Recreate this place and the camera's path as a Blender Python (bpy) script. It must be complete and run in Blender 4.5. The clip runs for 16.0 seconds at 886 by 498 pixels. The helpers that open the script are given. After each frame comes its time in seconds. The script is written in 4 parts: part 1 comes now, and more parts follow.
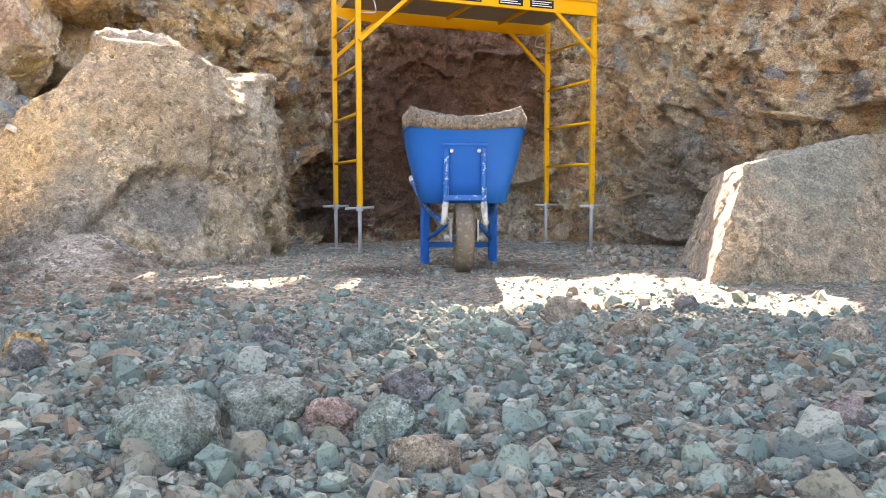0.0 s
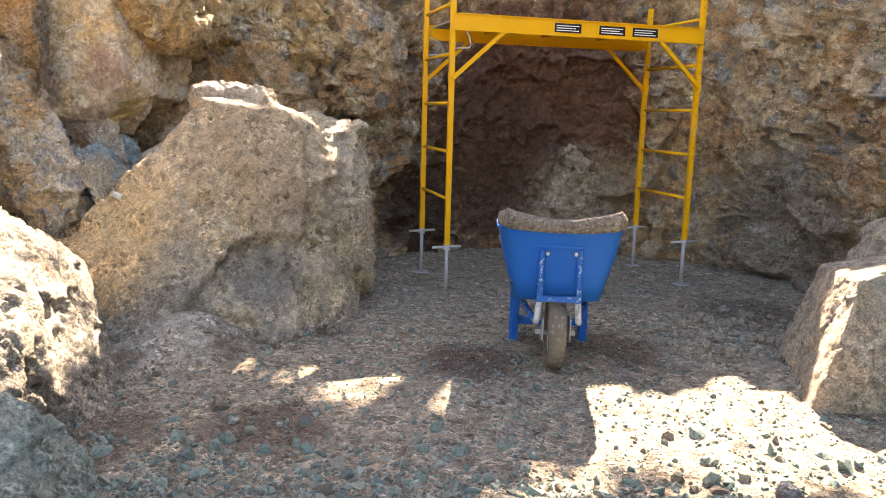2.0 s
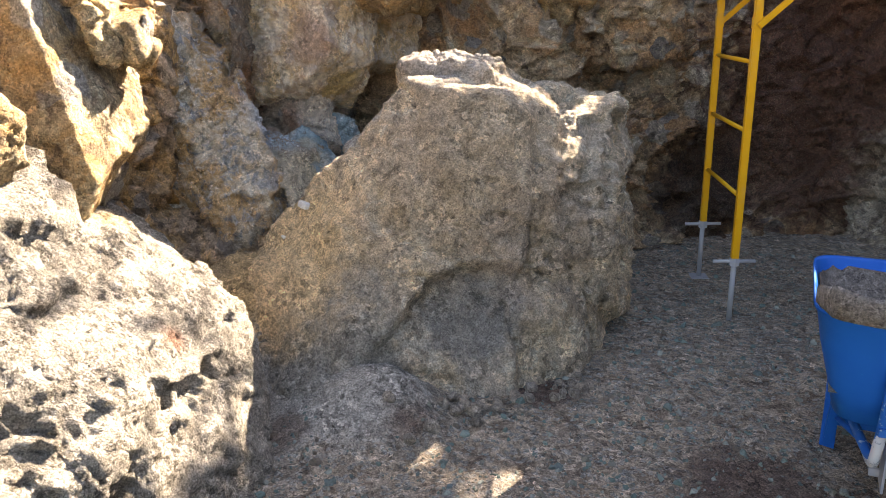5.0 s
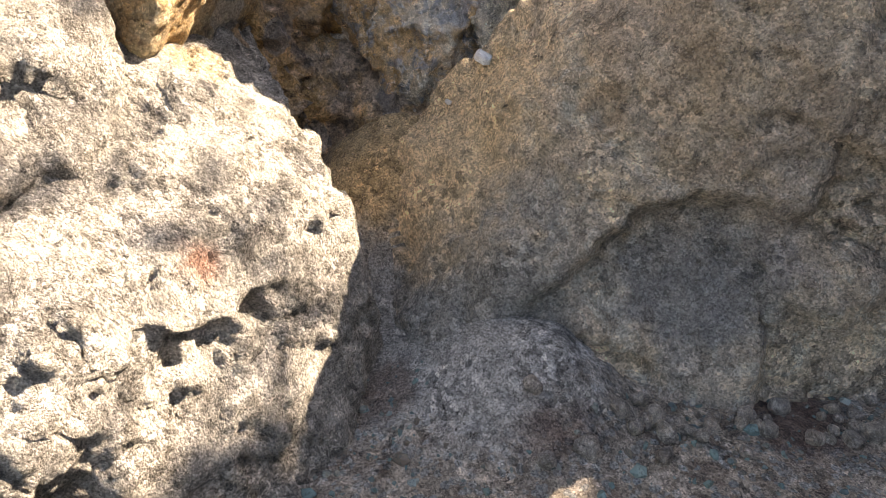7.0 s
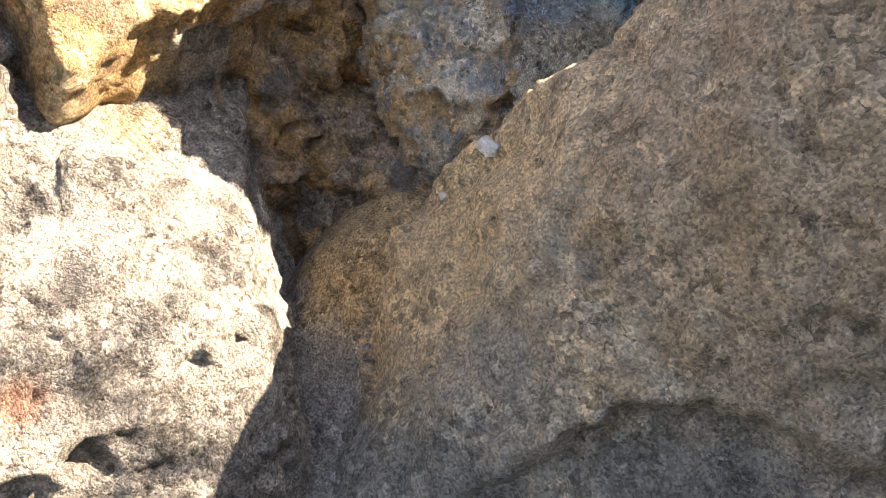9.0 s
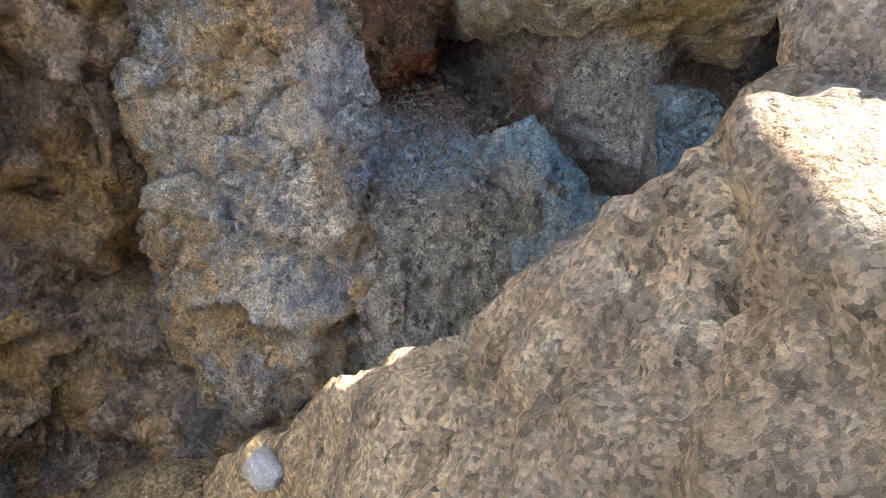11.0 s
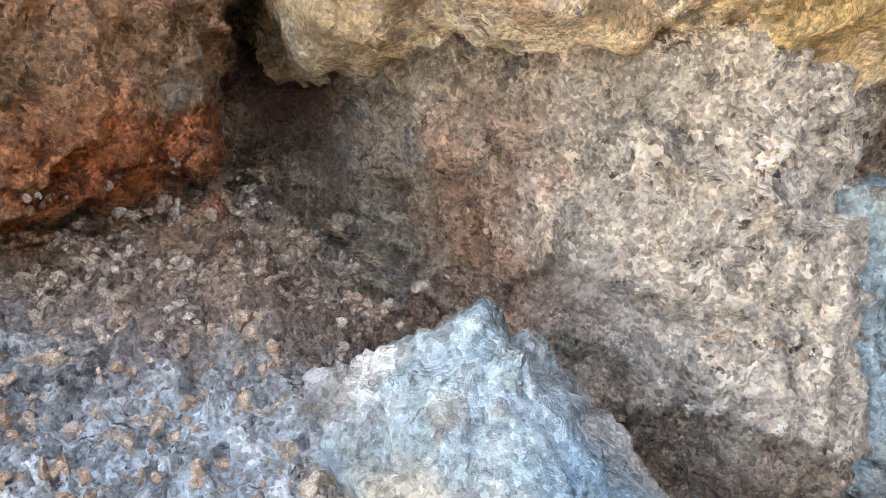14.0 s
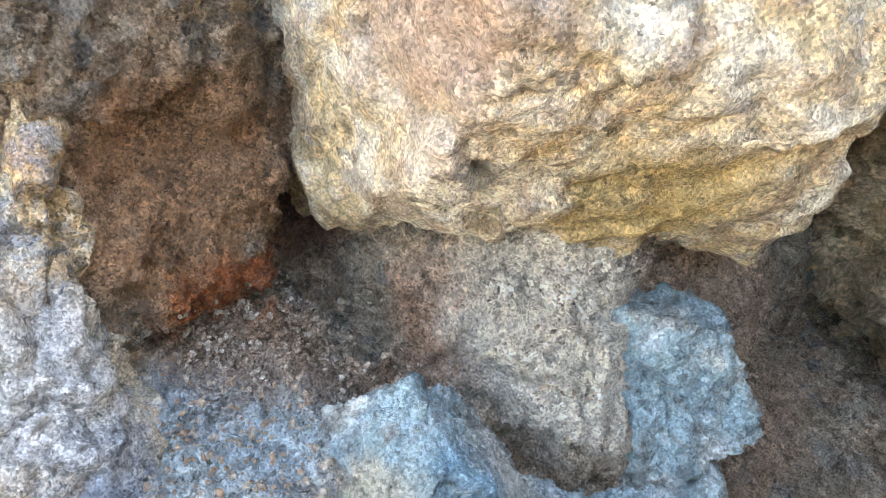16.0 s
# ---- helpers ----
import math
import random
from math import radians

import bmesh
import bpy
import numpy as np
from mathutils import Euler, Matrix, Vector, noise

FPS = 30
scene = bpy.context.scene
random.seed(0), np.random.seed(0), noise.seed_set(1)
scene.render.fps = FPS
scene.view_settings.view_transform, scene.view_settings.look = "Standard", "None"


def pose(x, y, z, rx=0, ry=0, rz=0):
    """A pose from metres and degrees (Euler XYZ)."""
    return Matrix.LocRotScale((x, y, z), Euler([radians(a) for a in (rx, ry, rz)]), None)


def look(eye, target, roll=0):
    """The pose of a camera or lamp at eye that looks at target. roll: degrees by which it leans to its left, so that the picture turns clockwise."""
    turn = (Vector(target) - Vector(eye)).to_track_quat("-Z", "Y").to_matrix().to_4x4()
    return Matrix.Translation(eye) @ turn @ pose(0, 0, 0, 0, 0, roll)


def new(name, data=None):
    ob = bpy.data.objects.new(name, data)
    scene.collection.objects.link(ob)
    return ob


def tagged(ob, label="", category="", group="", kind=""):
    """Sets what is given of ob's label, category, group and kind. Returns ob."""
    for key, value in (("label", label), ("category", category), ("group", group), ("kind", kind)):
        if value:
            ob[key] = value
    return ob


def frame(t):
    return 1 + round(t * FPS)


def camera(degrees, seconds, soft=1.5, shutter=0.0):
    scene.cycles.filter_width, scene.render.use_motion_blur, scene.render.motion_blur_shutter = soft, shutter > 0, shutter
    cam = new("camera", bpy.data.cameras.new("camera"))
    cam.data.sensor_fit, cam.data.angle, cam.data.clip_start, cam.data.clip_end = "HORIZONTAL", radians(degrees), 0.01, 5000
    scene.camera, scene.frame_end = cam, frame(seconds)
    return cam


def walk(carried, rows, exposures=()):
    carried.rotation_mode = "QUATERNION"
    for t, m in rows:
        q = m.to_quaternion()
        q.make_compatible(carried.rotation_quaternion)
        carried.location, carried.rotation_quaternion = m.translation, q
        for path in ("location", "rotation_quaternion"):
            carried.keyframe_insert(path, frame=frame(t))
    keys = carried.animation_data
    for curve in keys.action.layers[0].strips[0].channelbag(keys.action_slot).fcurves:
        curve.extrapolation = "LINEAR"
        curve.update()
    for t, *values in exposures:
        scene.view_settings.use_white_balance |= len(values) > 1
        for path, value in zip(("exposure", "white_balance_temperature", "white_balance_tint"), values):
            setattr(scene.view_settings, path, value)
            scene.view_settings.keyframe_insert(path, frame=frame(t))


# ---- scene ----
cam = camera(60.8, 16.0, soft=0.75)
METRES, EYE, TILT, LEAN, TURN = 8.0, 0.46, -4.3, 0.0, 0.0
ROWS = [
    (0.0, 0.0, 0.0, 0.0, 0.0, 0.0, -0.0),
    (0.5, 0.0007, 0.0019, 0.0038, 0.6, 0.18, -0.38),
    (1.0, -0.0009, 0.0062, 0.0221, 1.09, -0.33, -0.97),
    (1.5, -0.0045, 0.0068, 0.0641, 1.65, -3.02, -1.58),
    (2.0, -0.0161, 0.0095, 0.1197, 5.66, -6.0, -1.98),
    (2.5, -0.0233, 0.0102, 0.152, 10.8, -9.51, -1.98),
    (3.0, -0.0171, 0.0313, 0.1656, 15.18, -11.69, -3.18),
    (5.5, -0.0404, 0.2256, 0.1735, 32.65, -14.82, -1.01),
    (6.0, -0.0606, 0.2631, 0.171, 40.32, -21.03, -1.2),
    (6.5, -0.0731, 0.3071, 0.1702, 48.2, -25.15, -2.27),
    (7.0, -0.0844, 0.3485, 0.1667, 51.01, -27.41, -2.03),
    (7.5, -0.1002, 0.3846, 0.1683, 52.06, -29.86, -2.8),
    (8.0, -0.1051, 0.4101, 0.169, 57.12, -31.66, -1.84),
    (8.5, -0.1028, 0.4352, 0.1763, 64.27, -31.54, -1.16),
    (9.0, -0.113, 0.4563, 0.1798, 66.54, -28.2, -2.37),
    (9.5, -0.1384, 0.483, 0.183, 67.19, -27.14, -2.88),
    (10.0, -0.1627, 0.5112, 0.1872, 68.38, -26.51, -3.31),
    (12.5, -0.298, 0.5922, 0.1811, 64.22, -24.62, -4.22),
    (13.0, -0.3188, 0.6085, 0.1719, 64.41, -24.12, -3.89),
    (13.5, -0.334, 0.6238, 0.1625, 65.16, -23.21, -3.6),
    (14.0, -0.3431, 0.631, 0.1595, 66.64, -20.25, -2.59),
    (14.5, -0.3468, 0.6351, 0.1616, 69.15, -20.34, -2.19),
    (15.0, -0.3342, 0.6356, 0.172, 69.73, -22.65, -2.46),
    (15.5, -0.3179, 0.6304, 0.1857, 68.74, -22.32, -2.7),
    (16.0, -0.2938, 0.6181, 0.1991, 67.4, -21.74, -2.87),
]
walk(cam, [(t, pose(0, 0, EYE, TILT, LEAN, TURN) @ pose(METRES * x, METRES * y, METRES * z, 90 + pitch, roll, yaw)) for t, x, y, z, yaw, pitch, roll in ROWS],
     exposures=[(0.0, 4.1, 9000, 22), (1.0, 4.15, 8900, 22), (1.5, 3.85, 8800, 22), (2.0, 3.5, 9000, 22), (2.5, 2.82, 8500, 21), (3.2, 2.7, 8200, 20), (5.5, 3.1, 7900, 20), (7.0, 2.83, 7800, 20), (8.5, 3.0, 7700, 20), (10.2, 2.8, 7800, 19), (12.3, 4.6, 8400, 16), (13.0, 4.75, 9200, 18), (13.5, 5.2, 9700, 20), (14.5, 5.5, 10000, 22), (15.5, 5.4, 9300, 19), (16.0, 5.25, 8300, 13)])
# ---- light ----
SUN = Vector((0.156, 0.727, 0.669)).normalized()
world = bpy.data.worlds.new("sky")
scene.world = world
world.use_nodes = True
wn = world.node_tree
sky = wn.nodes.new("ShaderNodeTexSky")
sky.sky_type, sky.sun_disc = "NISHITA", False
sky.sun_elevation = math.asin(SUN.z)
sky.sun_rotation = math.atan2(SUN.x, SUN.y)
wn.nodes["Background"].inputs["Strength"].default_value = 0.085
wn.links.new(sky.outputs["Color"], wn.nodes["Background"].inputs["Color"])
sun_data = bpy.data.lights.new("sun", "SUN")
sun_data.energy, sun_data.angle, sun_data.color = 5.0, radians(0.53), (1.0, 0.95, 0.86)
sun = new("sun", sun_data)
sun.matrix_world = look(SUN * 40, (0, 0, 0))


# ---- numeric noise ----
def hash3(i, j, k, seed):
    with np.errstate(over="ignore"):
        n = (i.astype(np.int64) * 374761393 + j.astype(np.int64) * 668265263 + k.astype(np.int64) * 2147483647 + seed * 1274126177) & 0xFFFFFFFF
        n = ((n ^ (n >> 13)) * 1274126177) & 0xFFFFFFFF
        n = ((n ^ (n >> 16)) * 2246822519) & 0xFFFFFFFF
        n = n ^ (n >> 15)
    return (n & 0xFFFFFF) / float(0xFFFFFF)


def vnoise(p, seed=0):
    """Smooth noise from -1 to 1 at the points p."""
    f = np.floor(p)
    w = p - f
    w = w * w * w * (w * (w * 6 - 15) + 10)
    i, j, k = f[:, 0], f[:, 1], f[:, 2]
    out = 0
    for a in (0, 1):
        for b in (0, 1):
            for c in (0, 1):
                wt = (w[:, 0] if a else 1 - w[:, 0]) * (w[:, 1] if b else 1 - w[:, 1]) * (w[:, 2] if c else 1 - w[:, 2])
                out = out + wt * hash3(i + a, j + b, k + c, seed)
    return out * 2 - 1


TWIST = np.array(Euler((0.6, 0.9, 0.4)).to_matrix())


def fbm(p, octaves=4, seed=0, gain=0.5):
    out, amp = 0, 1.0
    for o in range(octaves):
        out = out + amp * vnoise(p, seed + o)
        p, amp = (p @ TWIST.T) * 2.03 + 11.3, amp * gain
    return out


def cells(p, seed=0):
    """Scattered cells: distance to the nearest point, gap to the second, the cell's own number, and the way from its point."""
    f = np.floor(p)
    d1, d2, own, off = np.full(len(p), 9.0), np.full(len(p), 9.0), np.zeros(len(p)), np.zeros((len(p), 3))
    for a in (-1, 0, 1):
        for b in (-1, 0, 1):
            for c in (-1, 0, 1):
                i, j, k = f[:, 0] + a, f[:, 1] + b, f[:, 2] + c
                q = np.stack([i + hash3(i, j, k, seed), j + hash3(i, j, k, seed + 7), k + hash3(i, j, k, seed + 13)], 1)
                w = p - q
                d = np.linalg.norm(w, axis=1)
                near = d < d1
                d2 = np.where(near, d1, np.minimum(d2, d))
                own = np.where(near, hash3(i, j, k, seed + 29), own)
                off = np.where(near[:, None], w, off)
                d1 = np.where(near, d, d1)
    return d1, d2 - d1, own, off


def facets_at(p, seed):
    """Broken rock: every cell is a tilted flat face of its own height, with a crease at its border."""
    d1, gap, own, off = cells(p, seed)
    tilt = np.stack([np.sin(own * 71.3), np.sin(own * 137.7 + 1), np.sin(own * 211.1 + 2)], 1)
    return (own - 0.5) * 1.1 + (tilt * off).sum(1) * 0.9 - 0.35 * np.clip(1 - gap / 0.08, 0, 1)


def normals(v, f):
    n = np.zeros_like(v)
    a, b, c = v[f[:, 0]], v[f[:, 1]], v[f[:, 2]]
    fn = np.cross(b - a, c - a)
    for col in range(f.shape[1]):
        for ax in range(3):
            n[:, ax] += np.bincount(f[:, col], fn[:, ax], len(v))
    return n / np.maximum(np.linalg.norm(n, axis=1, keepdims=True), 1e-9)


def roughen(v, f, seed, lump=0.05, lump_size=0.35, grain=0.012, grain_size=0.07, blocks=0.0, block_size=0.3, pits=0.0, pit_size=0.12, crag=0.0, crag_size=0.3, dents=(), inset=None, cracks=0.0, crack_size=0.4):
    """Weathered rock relief: lumps, angular blocks with creases between, pits and grain."""
    n = normals(v, f)
    d = lump * fbm(v / lump_size + seed * 3.1, 3, seed)
    if blocks:
        warp = v + 0.12 * block_size * np.stack([fbm(v / block_size + 5.0 * q, 2, seed + q) for q in (1, 2, 3)], 1)
        d += blocks * (facets_at(warp / block_size, seed) + 0.42 * facets_at(warp / block_size * 2.4 + 4.4, seed + 3) + 0.18 * facets_at(warp / block_size * 5.5 + 9.4, seed + 6))
    if pits:
        d1, gap, own, off = cells(v / pit_size + 2.2, seed + 5)
        d -= pits * np.where(own > 0.75, np.clip(1 - d1 / 0.3, 0, 1) ** 0.6, 0)
    if crag:
        q, amp = v / crag_size + seed, crag
        for o in range(4):
            d += amp * (0.45 - 1.6 * np.abs(vnoise(q, seed + 30 + o)))
            q, amp = (q @ TWIST.T) * 2.1 + 3.7, amp * 0.52
    for x, y, z, r, deep in dents:
        d -= deep * np.clip(1 - (np.linalg.norm((v - (x, y, z)) / r + 0.22 * fbm(v / r * 1.7, 2, seed + 50)[:, None], axis=1)) ** 2, 0, 0.35) / 0.35
    if inset:
        d -= inset(v)
    if cracks:
        w = v + 0.1 * crack_size * np.stack([fbm(v / crack_size * 2 + 3.0 * q, 3, seed + 70 + q) for q in (1, 2, 3)], 1)
        d1, gap, own, off = cells(w / crack_size, seed + 60)
        d -= cracks * np.clip(1 - gap / 0.05, 0, 1) * np.clip(2.2 * vnoise(v / crack_size * 0.7, seed + 80) + 0.2, 0, 1)
    g = fbm(v / grain_size, 4, seed + 9, 0.6)
    d += grain * (g - 0.4 * np.abs(fbm(v / grain_size * 0.6 + 7, 2, seed + 19)))
    return v + n * d[:, None]


def make(name, v, f, material, smooth=True, parent=None):
    me = bpy.data.meshes.new(name)
    v, f = np.asarray(v, dtype=np.float32), np.asarray(f, dtype=np.int32)
    k = f.shape[1]
    me.vertices.add(len(v))
    me.vertices.foreach_set("co", v.ravel())
    me.loops.add(f.size)
    me.loops.foreach_set("vertex_index", f.ravel())
    me.polygons.add(len(f))
    me.polygons.foreach_set("loop_start", np.arange(len(f), dtype=np.int32) * k)
    me.polygons.foreach_set("use_smooth", np.full(len(f), smooth))
    me.update(calc_edges=True)
    me.validate()
    me.materials.append(material)
    ob = new(name, me)
    ob.parent = parent
    return ob


BALLS = {}


def ball(level):
    if level not in BALLS:
        bm = bmesh.new()
        bmesh.ops.create_icosphere(bm, subdivisions=level, radius=1)
        bm.verts.index_update()
        BALLS[level] = (np.array([q.co[:] for q in bm.verts]), np.array([[q.index for q in fc.verts] for fc in bm.faces]))
        bm.free()
    return BALLS[level]


def lump(centre, size, planes=(), turn=(0, 0, 0), level=6, seed=1, facets=0, power=2.4, soft=0.06, relief=None):
    """One mass of rock: a rounded box cut by planes (normal and distance from the centre, or normal and a point on the plane), with random extra facets."""
    u, f = ball(level)
    size = np.array(size)
    m = np.array(Euler([radians(a) for a in turn]).to_matrix())
    w = u @ m.T
    r = 1.0 / (np.abs(u / size) ** power).sum(1) ** (1 / power)
    rng = np.random.RandomState(seed)
    cuts = []
    for q in planes:
        n = np.array(q[:3]) / np.linalg.norm(q[:3])
        cuts.append((n, q[3] if len(q) == 4 else float((np.array(q[3:]) - np.array(centre)) @ n)))
    for _ in range(facets):
        n = rng.normal(size=3)
        n /= np.linalg.norm(n)
        reach = np.max((w * r[:, None]) @ n)
        cuts.append((n, reach * rng.uniform(0.72, 0.92)))
    for n, off in cuts:
        c = w @ n
        rp = np.where(c > 0.02, off / np.maximum(c, 0.02), 50.0)
        h = np.clip(0.5 + 0.5 * (rp - r) / soft, 0, 1)
        r = rp * (1 - h) + r * h - soft * h * (1 - h)
    v = np.array(centre) + w * r[:, None]
    return roughen(v, f, seed, **(relief or {})), f


# ---- materials ----
def nodes_of(name):
    m = bpy.data.materials.new(name)
    m.use_nodes = True
    return m, m.node_tree.nodes, m.node_tree.links, m.node_tree.nodes["Principled BSDF"]


class Net:
    """Short calls for the nodes of a material."""

    def __init__(self, name):
        self.m, self.n, self.l, self.out = nodes_of(name)
        self.pos = self.n.new("ShaderNodeNewGeometry").outputs["Position"]

    def noise(self, scale, detail=4, rough=0.6, warp=0.0):
        t = self.n.new("ShaderNodeTexNoise")
        t.inputs["Scale"].default_value, t.inputs["Detail"].default_value, t.inputs["Roughness"].default_value = scale, detail, rough
        t.inputs["Distortion"].default_value = warp
        self.l.new(self.pos, t.inputs["Vector"])
        return t.outputs["Fac"]

    def voronoi(self, scale, feature="F1"):
        t = self.n.new("ShaderNodeTexVoronoi")
        t.feature = feature
        t.inputs["Scale"].default_value = scale
        self.l.new(self.warped(0.25 / scale, scale * 1.3), t.inputs["Vector"])
        return t.outputs

    def warped(self, amount, scale):
        t = self.n.new("ShaderNodeTexNoise")
        t.inputs["Scale"].default_value = scale
        self.l.new(self.pos, t.inputs["Vector"])
        a = self.n.new("ShaderNodeVectorMath")
        a.operation = "MULTIPLY_ADD"
        self.l.new(t.outputs["Color"], a.inputs[0])
        a.inputs[1].default_value = (amount * 2,) * 3
        self.l.new(self.pos, a.inputs[2])
        return a.outputs[0]

    def put(self, value, socket):
        if hasattr(value, "is_linked"):
            self.l.new(value, socket)
        else:
            socket.default_value = value

    def math(self, op, a, b=0.0, clamp=False):
        t = self.n.new("ShaderNodeMath")
        t.operation, t.use_clamp = op, clamp
        self.put(a, t.inputs[0]), self.put(b, t.inputs[1])
        return t.outputs[0]

    def step(self, fac, lo, hi):
        t = self.n.new("ShaderNodeMapRange")
        t.interpolation_type = "SMOOTHSTEP"
        self.put(fac, t.inputs["Value"])
        t.inputs["From Min"].default_value, t.inputs["From Max"].default_value = lo, hi
        return t.outputs["Result"]

    def one(self, colour):
        t = self.n.new("ShaderNodeSeparateColor")
        self.l.new(colour, t.inputs[0])
        return t.outputs[0]

    def span(self, fac, lo, hi, a, b):
        t = self.n.new("ShaderNodeMapRange")
        self.put(fac, t.inputs["Value"])
        for key, value in (("From Min", lo), ("From Max", hi), ("To Min", a), ("To Max", b)):
            t.inputs[key].default_value = value
        return t.outputs["Result"]

    def mix(self, fac, a, b, kind="MIX"):
        t = self.n.new("ShaderNodeMix")
        t.data_type, t.blend_type = "RGBA", kind
        self.put(fac, t.inputs[0])
        for value, socket in ((a, t.inputs[6]), (b, t.inputs[7])):
            self.put((*value, 1) if isinstance(value, tuple) else value, socket)
        return t.outputs[2]

    def near(self, place, radius, scale, edge=0.35):
        """One near a place, nought past its radius, with a ragged edge."""
        d = self.n.new("ShaderNodeVectorMath")
        d.operation = "DISTANCE"
        self.l.new(self.pos, d.inputs[0])
        d.inputs[1].default_value = place
        ragged = self.math("MULTIPLY_ADD", self.noise(scale, 5), radius * 1.4)
        ragged.node.inputs[2].default_value = radius * 0.3
        return self.step(self.math("DIVIDE", d.outputs["Value"], ragged), 1.0 + edge, 1.0 - edge)

    def finish(self, colour, rough=0.9, height=None, strength=0.6, distance=0.01, metal=0.0, spec=0.25):
        self.put((*colour, 1) if isinstance(colour, tuple) else colour, self.out.inputs["Base Color"])
        self.put(rough, self.out.inputs["Roughness"])
        self.put(metal, self.out.inputs["Metallic"])
        self.out.inputs["Specular IOR Level"].default_value = spec
        if height is not None:
            b = self.n.new("ShaderNodeBump")
            b.inputs["Strength"].default_value, b.inputs["Distance"].default_value = strength, distance
            self.l.new(height, b.inputs["Height"])
            self.l.new(b.outputs["Normal"], self.out.inputs["Normal"])
        return self.m


def rock_material(name, base, second, dark, clasts=None, spots=(), size=1.0, speck=0.5, bump=0.9):
    """Weathered rock: two tones in large patches, dark mineral patches, lighter crust, grain, pore specks painted as
    pit shade, set-in clasts and spots of stain, tone or painted shade.
    """
    g = Net(name)
    c = g.mix(g.step(g.noise(1.9 / size, 5, 0.6, 0.6), 0.42, 0.58), base, second)
    c = g.mix(g.math("MULTIPLY", g.step(g.noise(4.3 / size, 6, 0.65, 1.0), 0.5, 0.62), 0.75), c, dark)
    if clasts:
        tone, tone_b, scale, share = clasts
        vo = g.voronoi(scale)
        sep = g.n.new("ShaderNodeSeparateColor")
        g.l.new(vo["Color"], sep.inputs[0])
        pick = g.math("MULTIPLY", g.step(sep.outputs[0], 1 - share, 1.02 - share), g.step(vo["Distance"], 0.62, 0.5))
        c = g.mix(g.math("MULTIPLY", pick, 0.8), c, g.mix(sep.outputs[1], tone, tone_b))
    light = tuple(min(0.75, q * 1.5 + 0.1) for q in base)
    coarse, fine, dust = g.noise(11 / size, 5, 0.6, 0.5), g.noise(120 / size, 4, 0.7), g.noise(260 / size, 2, 0.6)
    chips, grit = g.voronoi(30 / size), g.voronoi(110 / size)
    chipped = g.step(g.noise(4.0 / size, 4, 0.6, 0.7), 0.47, 0.56)
    c = g.mix(g.math("MULTIPLY", g.step(g.noise(7 / size, 6, 0.7, 0.8), 0.52, 0.6), 0.6 * speck), c, light)
    for place, radius, tone, amount in spots:
        c = g.mix(g.math("MULTIPLY", g.near(place, radius, 9.0), amount), c, tone)
    c = g.mix(1.0, c, g.span(coarse, 0.36, 0.64, 1 - 0.4 * speck, 1 + 0.4 * speck), "MULTIPLY")
    c = g.mix(chipped, c, g.mix(1.0, c, g.span(g.one(chips["Color"]), 0, 1, 1 - 0.8 * speck, 1 + 0.7 * speck), "MULTIPLY"))
    c = g.mix(1.0, c, g.span(g.one(grit["Color"]), 0, 1, 1 - 0.75 * speck, 1 + 0.7 * speck), "MULTIPLY")
    c = g.mix(1.0, c, g.span(fine, 0.36, 0.64, 1 - 0.35 * speck, 1 + 0.35 * speck), "MULTIPLY")
    # Dark pore specks: the shade inside small pits, put into the colour.
    c = g.mix(g.math("MULTIPLY", g.math("MULTIPLY", g.step(g.noise(30 / size, 5, 0.72, 0.6), 0.6, 0.63), g.math("MAXIMUM", chipped, 0.6)), min(0.9, 1.4 * speck)), c, tuple(q * 0.22 for q in dark))
    c = g.mix(g.math("MULTIPLY", g.step(dust, 0.62, 0.66), 0.7 * speck), c, light)
    h = g.math("ADD", g.math("MULTIPLY", g.noise(24 / size, 6, 0.66), 1.2), g.math("MULTIPLY", fine, 0.5))
    h = g.math("ADD", h, g.math("MULTIPLY", g.step(g.noise(30 / size, 3, 0.65), 0.6, 0.64), -0.3))
    h = g.math("ADD", h, g.math("MULTIPLY", g.math("MULTIPLY", chips["Distance"], chipped), -0.4))
    h = g.math("ADD", h, g.math("MULTIPLY", grit["Distance"], -0.15))
    return g.finish(c, 0.92, h, bump, 0.05 * size)


def paint_material(name, tone, worn, wear=0.62, rough=0.4, dust=0.35, spec=0.2):
    g = Net(name)
    c = g.mix(g.math("MULTIPLY", g.noise(9, 4), 0.35), tone, tuple(q * 0.62 for q in tone))
    c = g.mix(g.step(g.noise(38, 6, 0.7), wear, wear + 0.06), c, worn)
    c = g.mix(g.math("MULTIPLY", g.step(g.noise(5, 5, 0.7), 0.5, 0.8), dust), c, (0.32, 0.27, 0.2))
    return g.finish(c, g.math("ADD", g.math("MULTIPLY", g.noise(20, 4), 0.3), rough - 0.1), g.noise(60, 4), 0.15, 0.004, spec=spec)


OCHRE, RUST, PALE = (0.44, 0.28, 0.1), (0.27, 0.085, 0.035), (0.52, 0.47, 0.38)
